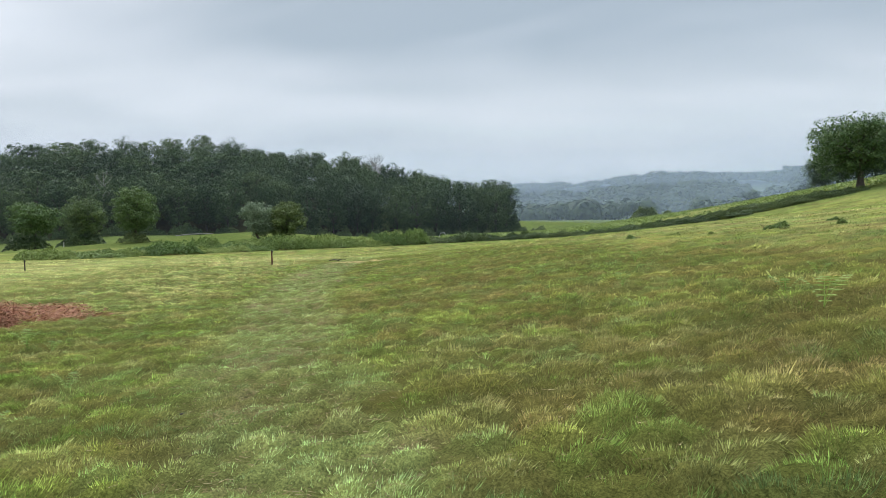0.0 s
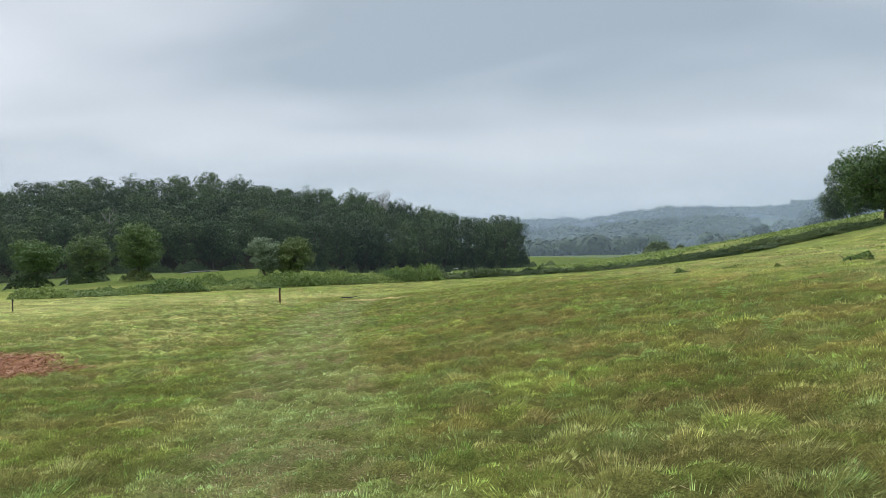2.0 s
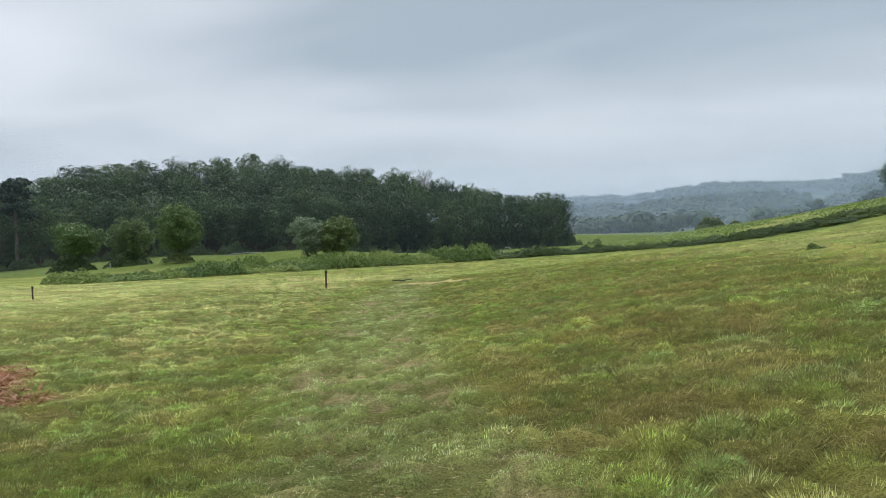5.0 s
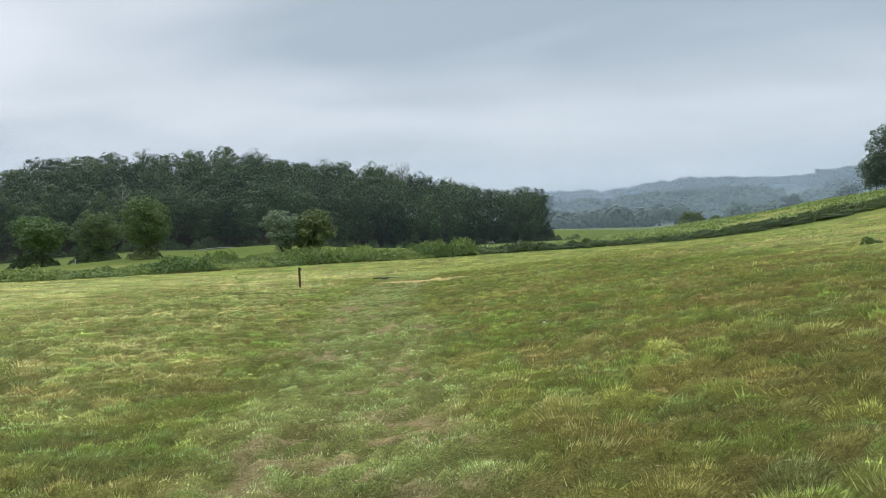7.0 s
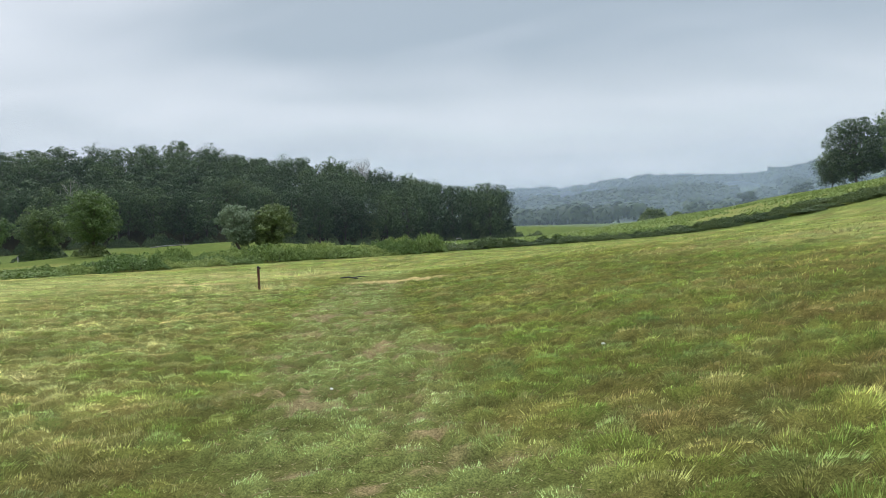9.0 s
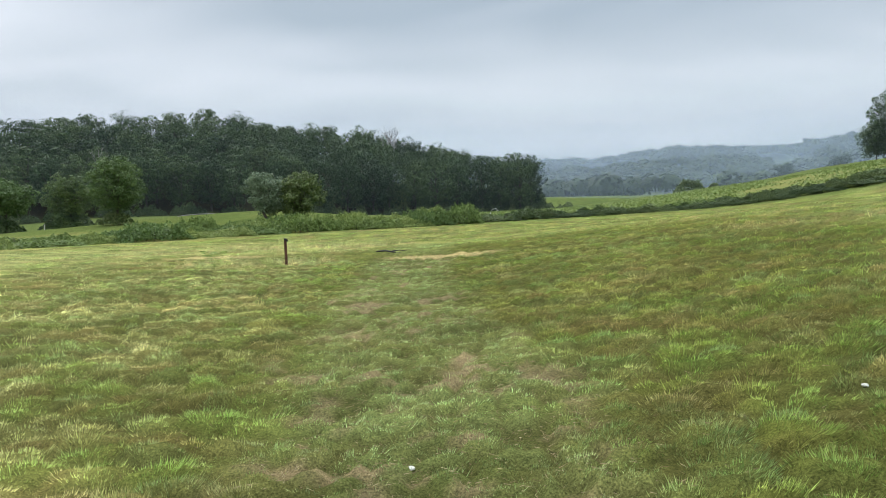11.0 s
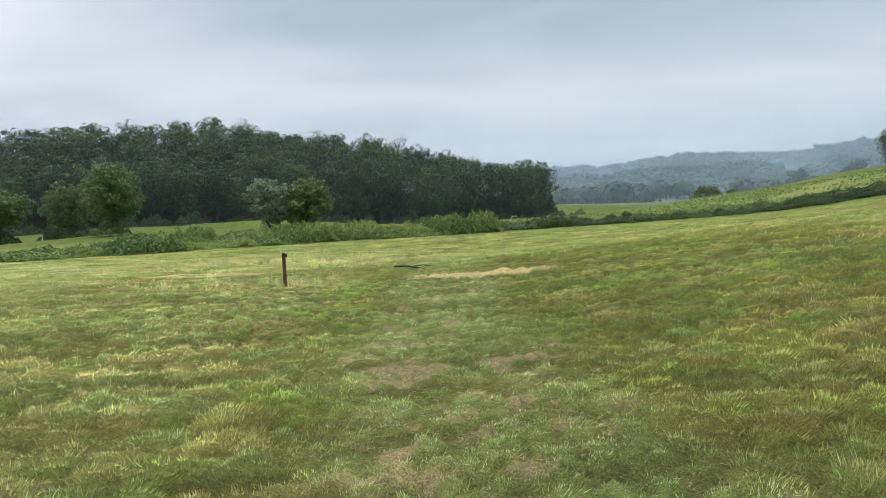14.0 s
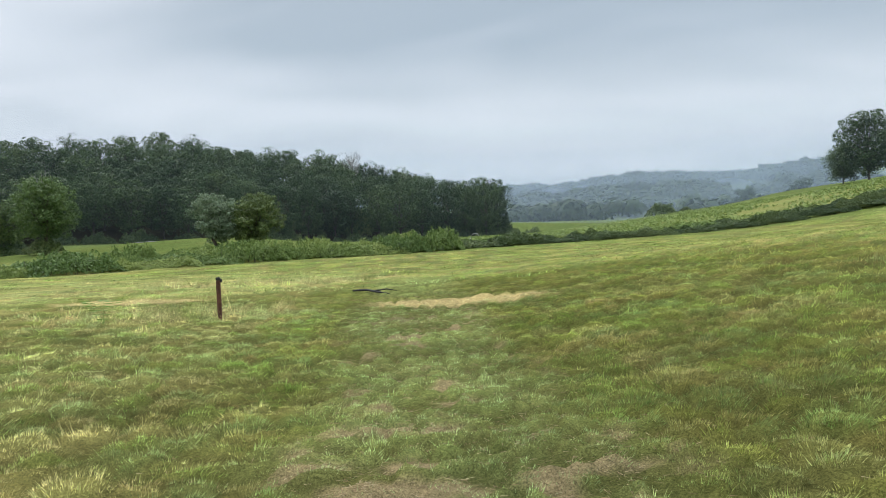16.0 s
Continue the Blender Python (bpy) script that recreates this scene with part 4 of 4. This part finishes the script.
x, y = polar(E9, -18.3, 231)
pale_rail = thing("fallen_tree", "long pale fallen trunk at the foot of the wood", "log", "", (x, y, float(ground(x, y)) + 0.45), 20)
v, f = limb_arrays([(-5.5, 0, -0.5), (-2.0, 0.1, -0.05), (2, 0, 0.1), (5.5, 0.2, 0.05)], [0.16, 0.15, 0.13, 0.08], 8)
mesh_object("stem", v, f, DEAD_BARK, pale_rail)
marker_post(-70.4, 142.8, 1.5, GREY_WOOD, "thin pale stake standing in the far meadow", 8, 0.0, 0.11)
# a bleached crooked branch poking out of the bramble
crook = thing("bleached_branch", "bleached crooked branch poking out of the bramble", "branch", "", (0.4, 97.4, float(ground(0.4, 97.4))), 15)
v, f = limb_arrays([(-0.1, 0, -0.1), (-0.35, 0, 0.75), (-0.1, 0.05, 1.15), (0.35, 0.05, 1.2), (0.5, 0, 0.95)], [0.04, 0.036, 0.032, 0.028, 0.02], 7)
mesh_object("stem", v, f, PALE_BIT, crook)


def clod(x, y, size, mat, name, label, category):
    bm = bmesh.new()
    bmesh.ops.create_icosphere(bm, subdivisions=2, radius=size)
    for q in bm.verts:
        q.co *= 1 + 0.35 * noise.noise(q.co * 40 + Vector((x, y, 0)))
        q.co.z *= 0.5
    me = bpy.data.meshes.new(name)
    bm.to_mesh(me)
    bm.free()
    me.materials.append(mat)
    ob = new(name, me)
    ob.matrix_basis = pose(x, y, float(ground(x, y)) + (size * 0.45 if size < 0.1 else 0.0), 0, 0, 30)
    return tagged(ob, label, category)


clod(-1.36, 4.9, 0.035, SOIL_CLOD, "soil_clod", "small dark clod lying on the worn path", "clod")
clod(-5.45, 27.4, 0.03, SOIL_CLOD, "soil_clod", "small dark clod lying on the worn path", "clod")
for x, y in ((-0.8, 23.1), (-3.9, 22.4), (2.4, 6.0), (3.3, 20.0)):
    clod(x, y, 0.026, PALE_BIT, "dry_leaf", "curled pale dry leaf lying in the grass", "leaf")

# ---- the grass itself, blade by blade near the path ----


def blades(name, label, x, y, per, radius, low, high, width, seed, stiff=1.0):
    """Tufts at x, y, each of some blades that lean outwards from its middle."""
    r = np.random.default_rng(seed)
    c, bare, tall, dead, path, cross, dry = turf_colour(x, y)
    trodden = smooth(1.7, 0.8, np.abs(x - path_x(y)))
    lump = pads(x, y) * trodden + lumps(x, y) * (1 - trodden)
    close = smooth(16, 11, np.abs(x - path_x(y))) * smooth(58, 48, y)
    keep = r.uniform(0, 1, len(x)) > np.maximum(np.maximum(bare * 0.66, dead * 0.8), close * (1 - lump) * (0.55 + 0.35 * trodden))
    x, y, c, tall, path, cross, dry, bare, lump, close = (q[keep] for q in (x, y, c, tall, path, cross, dry, bare, lump, close))
    nt = len(x)
    trodden = smooth(1.7, 0.8, np.abs(x - path_x(y)))
    small, large = tussock(x, y, 0.27, 301)[3:], tussock(x, y, 0.44, 401)[3:]
    mopx, mopy = (small[q] * trodden + large[q] * (1 - trodden) for q in (0, 1))
    size = np.exp(r.normal(0, 0.3, nt)) * (0.42 + 0.9 * lump)
    # random tone, plus shade put into the colour: hollows darker, tussock tops lighter
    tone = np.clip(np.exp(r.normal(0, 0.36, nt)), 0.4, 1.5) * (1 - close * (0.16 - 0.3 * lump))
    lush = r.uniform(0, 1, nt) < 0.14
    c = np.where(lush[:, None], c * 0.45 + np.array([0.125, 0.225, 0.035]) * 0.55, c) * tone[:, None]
    k = np.repeat(np.arange(nt), per)
    n = len(k)
    a = r.uniform(0, 2 * np.pi, n)
    q = np.sqrt(r.uniform(0, 1, n))
    rad = radius * size[k]
    ox, oy = np.cos(a) * q * rad * 1.25, np.sin(a) * q * rad * 0.8
    h = (low + (high - low) * r.uniform(0.25, 1.0, n)) * size[k] * (1.1 - 0.5 * q)
    h = 0.86 * h * (1 + 0.05 * smooth(1.2, 2.2, x - path_x(y))[k]) * (1 - 0.42 * path[k]) * (1 - 0.5 * cross[k]) * (1 + 1.6 * tall[k] * r.uniform(0, 1, n))
    straw = r.uniform(0, 1, n) < 0.07 + 0.18 * dry[k] + 0.3 * tall[k]
    flat = straw & (r.uniform(0, 1, n) < 0.35 + 0.4 * path[k])
    h = np.where(straw & ~flat, h * 1.3, h)
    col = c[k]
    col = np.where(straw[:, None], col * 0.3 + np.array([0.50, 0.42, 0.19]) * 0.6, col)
    out = (0.25 + 0.9 * q) * stiff
    tx = np.cos(a) * out * h * 0.6 + 1.5 * mopx[k] * h + 0.12 * h + r.normal(0, 0.2, n) * h
    ty = np.sin(a) * out * h * 0.6 + 1.5 * mopy[k] * h - 0.08 * h + r.normal(0, 0.2, n) * h
    b = r.uniform(0, np.pi, n)
    w = width * (1 - 0.2 * path[k]) * r.uniform(0.6, 1.3, n) * np.where(straw, 0.4, 1.0)
    wx, wy = np.cos(b) * w / 2, np.sin(b) * w / 2
    x, y = x[k] + ox, y[k] + oy
    z = ground(x, y) - 0.004
    length = np.where(flat, h * 1.2 + 0.015, h)
    tx, ty = np.where(flat, np.cos(a) * length, tx), np.where(flat, np.sin(a) * length, ty)
    tz = np.where(flat, r.uniform(0.012, 0.035, n), h)
    z = np.where(flat, z + 0.012, z)
    v = np.stack([np.stack([x - wx, y - wy, z], 1), np.stack([x + wx, y + wy, z], 1), np.stack([x + tx, y + ty, z + tz], 1)], 1)
    ob = mesh_object(name, v.reshape(-1, 3), np.arange(3 * n).reshape(-1, 3), GRASS)
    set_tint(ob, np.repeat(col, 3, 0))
    tagged(ob, label, "grass", kind="stuff")
    return ob


grng = np.random.default_rng(2)
n = 76000
y = grng.uniform(1.5, 44, n)
x = path_x(y) + grng.uniform(-4.2, 4.2, n)
blades("grass", "short worn turf along a trodden path, green and straw", x, y, 17, 0.06, 0.022, 0.072, 0.0052, 1, 0.8)
n = 33000
y = grng.uniform(2.0, 48, n)
side = np.where(grng.uniform(0, 1, n) < 0.5, -1, 1)
x = path_x(y) + side * (4.1 + 3.6 * grng.uniform(0, 1, n))
blades("grass", "tufted heath grass with dry straw patches", x, y, 16, 0.08, 0.03, 0.08, 0.0066, 5, 0.75)
n = 18000
y = grng.uniform(2.0, 54, n)
side = np.where(grng.uniform(0, 1, n) < 0.5, -1, 1)
x = path_x(y) + side * (7.4 + 8.5 * grng.uniform(0, 1, n) ** 1.1)
blades("grass", "tufted heath grass with dry straw patches", x, y, 15, 0.12, 0.04, 0.09, 0.0115, 2, 0.8)
n = 13000
y = 15 + 80 * grng.uniform(0, 1, n)
x = -3 + grng.uniform(-1, 1, n) * (16 + 0.42 * y)
keep = (np.abs(x - path_x(y)) > 14) | (y > 50)
keep &= (y < 66 + np.clip((x + 34) * 0.85, 0, 28)) | (x > 0)
x, y = x[keep], y[keep]
blades("grass", "rough pale meadow grass reaching to the bracken", x, y, 18, 0.3, 0.04, 0.10, 0.03, 3)
n = 2600
x, y = grng.uniform(-20, 0, n), grng.uniform(40, 61, n)
keep = masks(x, y)[4] > grng.uniform(0.2, 1, n)
x, y = x[keep], y[keep]
blades("grass", "tall dry seeding grass standing round a marker post", x, y, 24, 0.12, 0.10, 0.24, 0.008, 4, 0.4)

# straw and dead bits lying between the cushions of turf
n = 110000
y = grng.uniform(2, 47, n)
x = path_x(y) + grng.normal(0, 1.6, n)
path, bare = masks(x, y)[0], masks(x, y)[3]
keep = grng.uniform(0, 1, n) < 0.10 + 0.25 * path + 0.9 * bare
x, y = x[keep], y[keep]
n = len(x)
a, l, w = grng.uniform(0, 6.28, n), grng.uniform(0.02, 0.075, n), grng.uniform(0.001, 0.0024, n)
z = ground(x, y) + grng.uniform(0.008, 0.03, n)
dx, dy, px, py = np.cos(a) * l, np.sin(a) * l, -np.sin(a) * w, np.cos(a) * w
v = np.stack([np.stack([x - px, y - py, z], 1), np.stack([x + px, y + py, z + 0.003], 1), np.stack([x + dx, y + dy, z + grng.normal(0, 0.012, n)], 1)], 1)
straw = mesh_object("straw_litter", v.reshape(-1, 3), np.arange(3 * n).reshape(-1, 3), GRASS)
shade = grng.uniform(0, 1, n)
c = lerp(np.tile([[0.38, 0.31, 0.18]], (n, 1)), (0.20, 0.13, 0.075), shade)
set_tint(straw, np.repeat(c, 3, 0))
tagged(straw, "bleached straw and dead bits strewn along the worn path", "litter", kind="stuff")
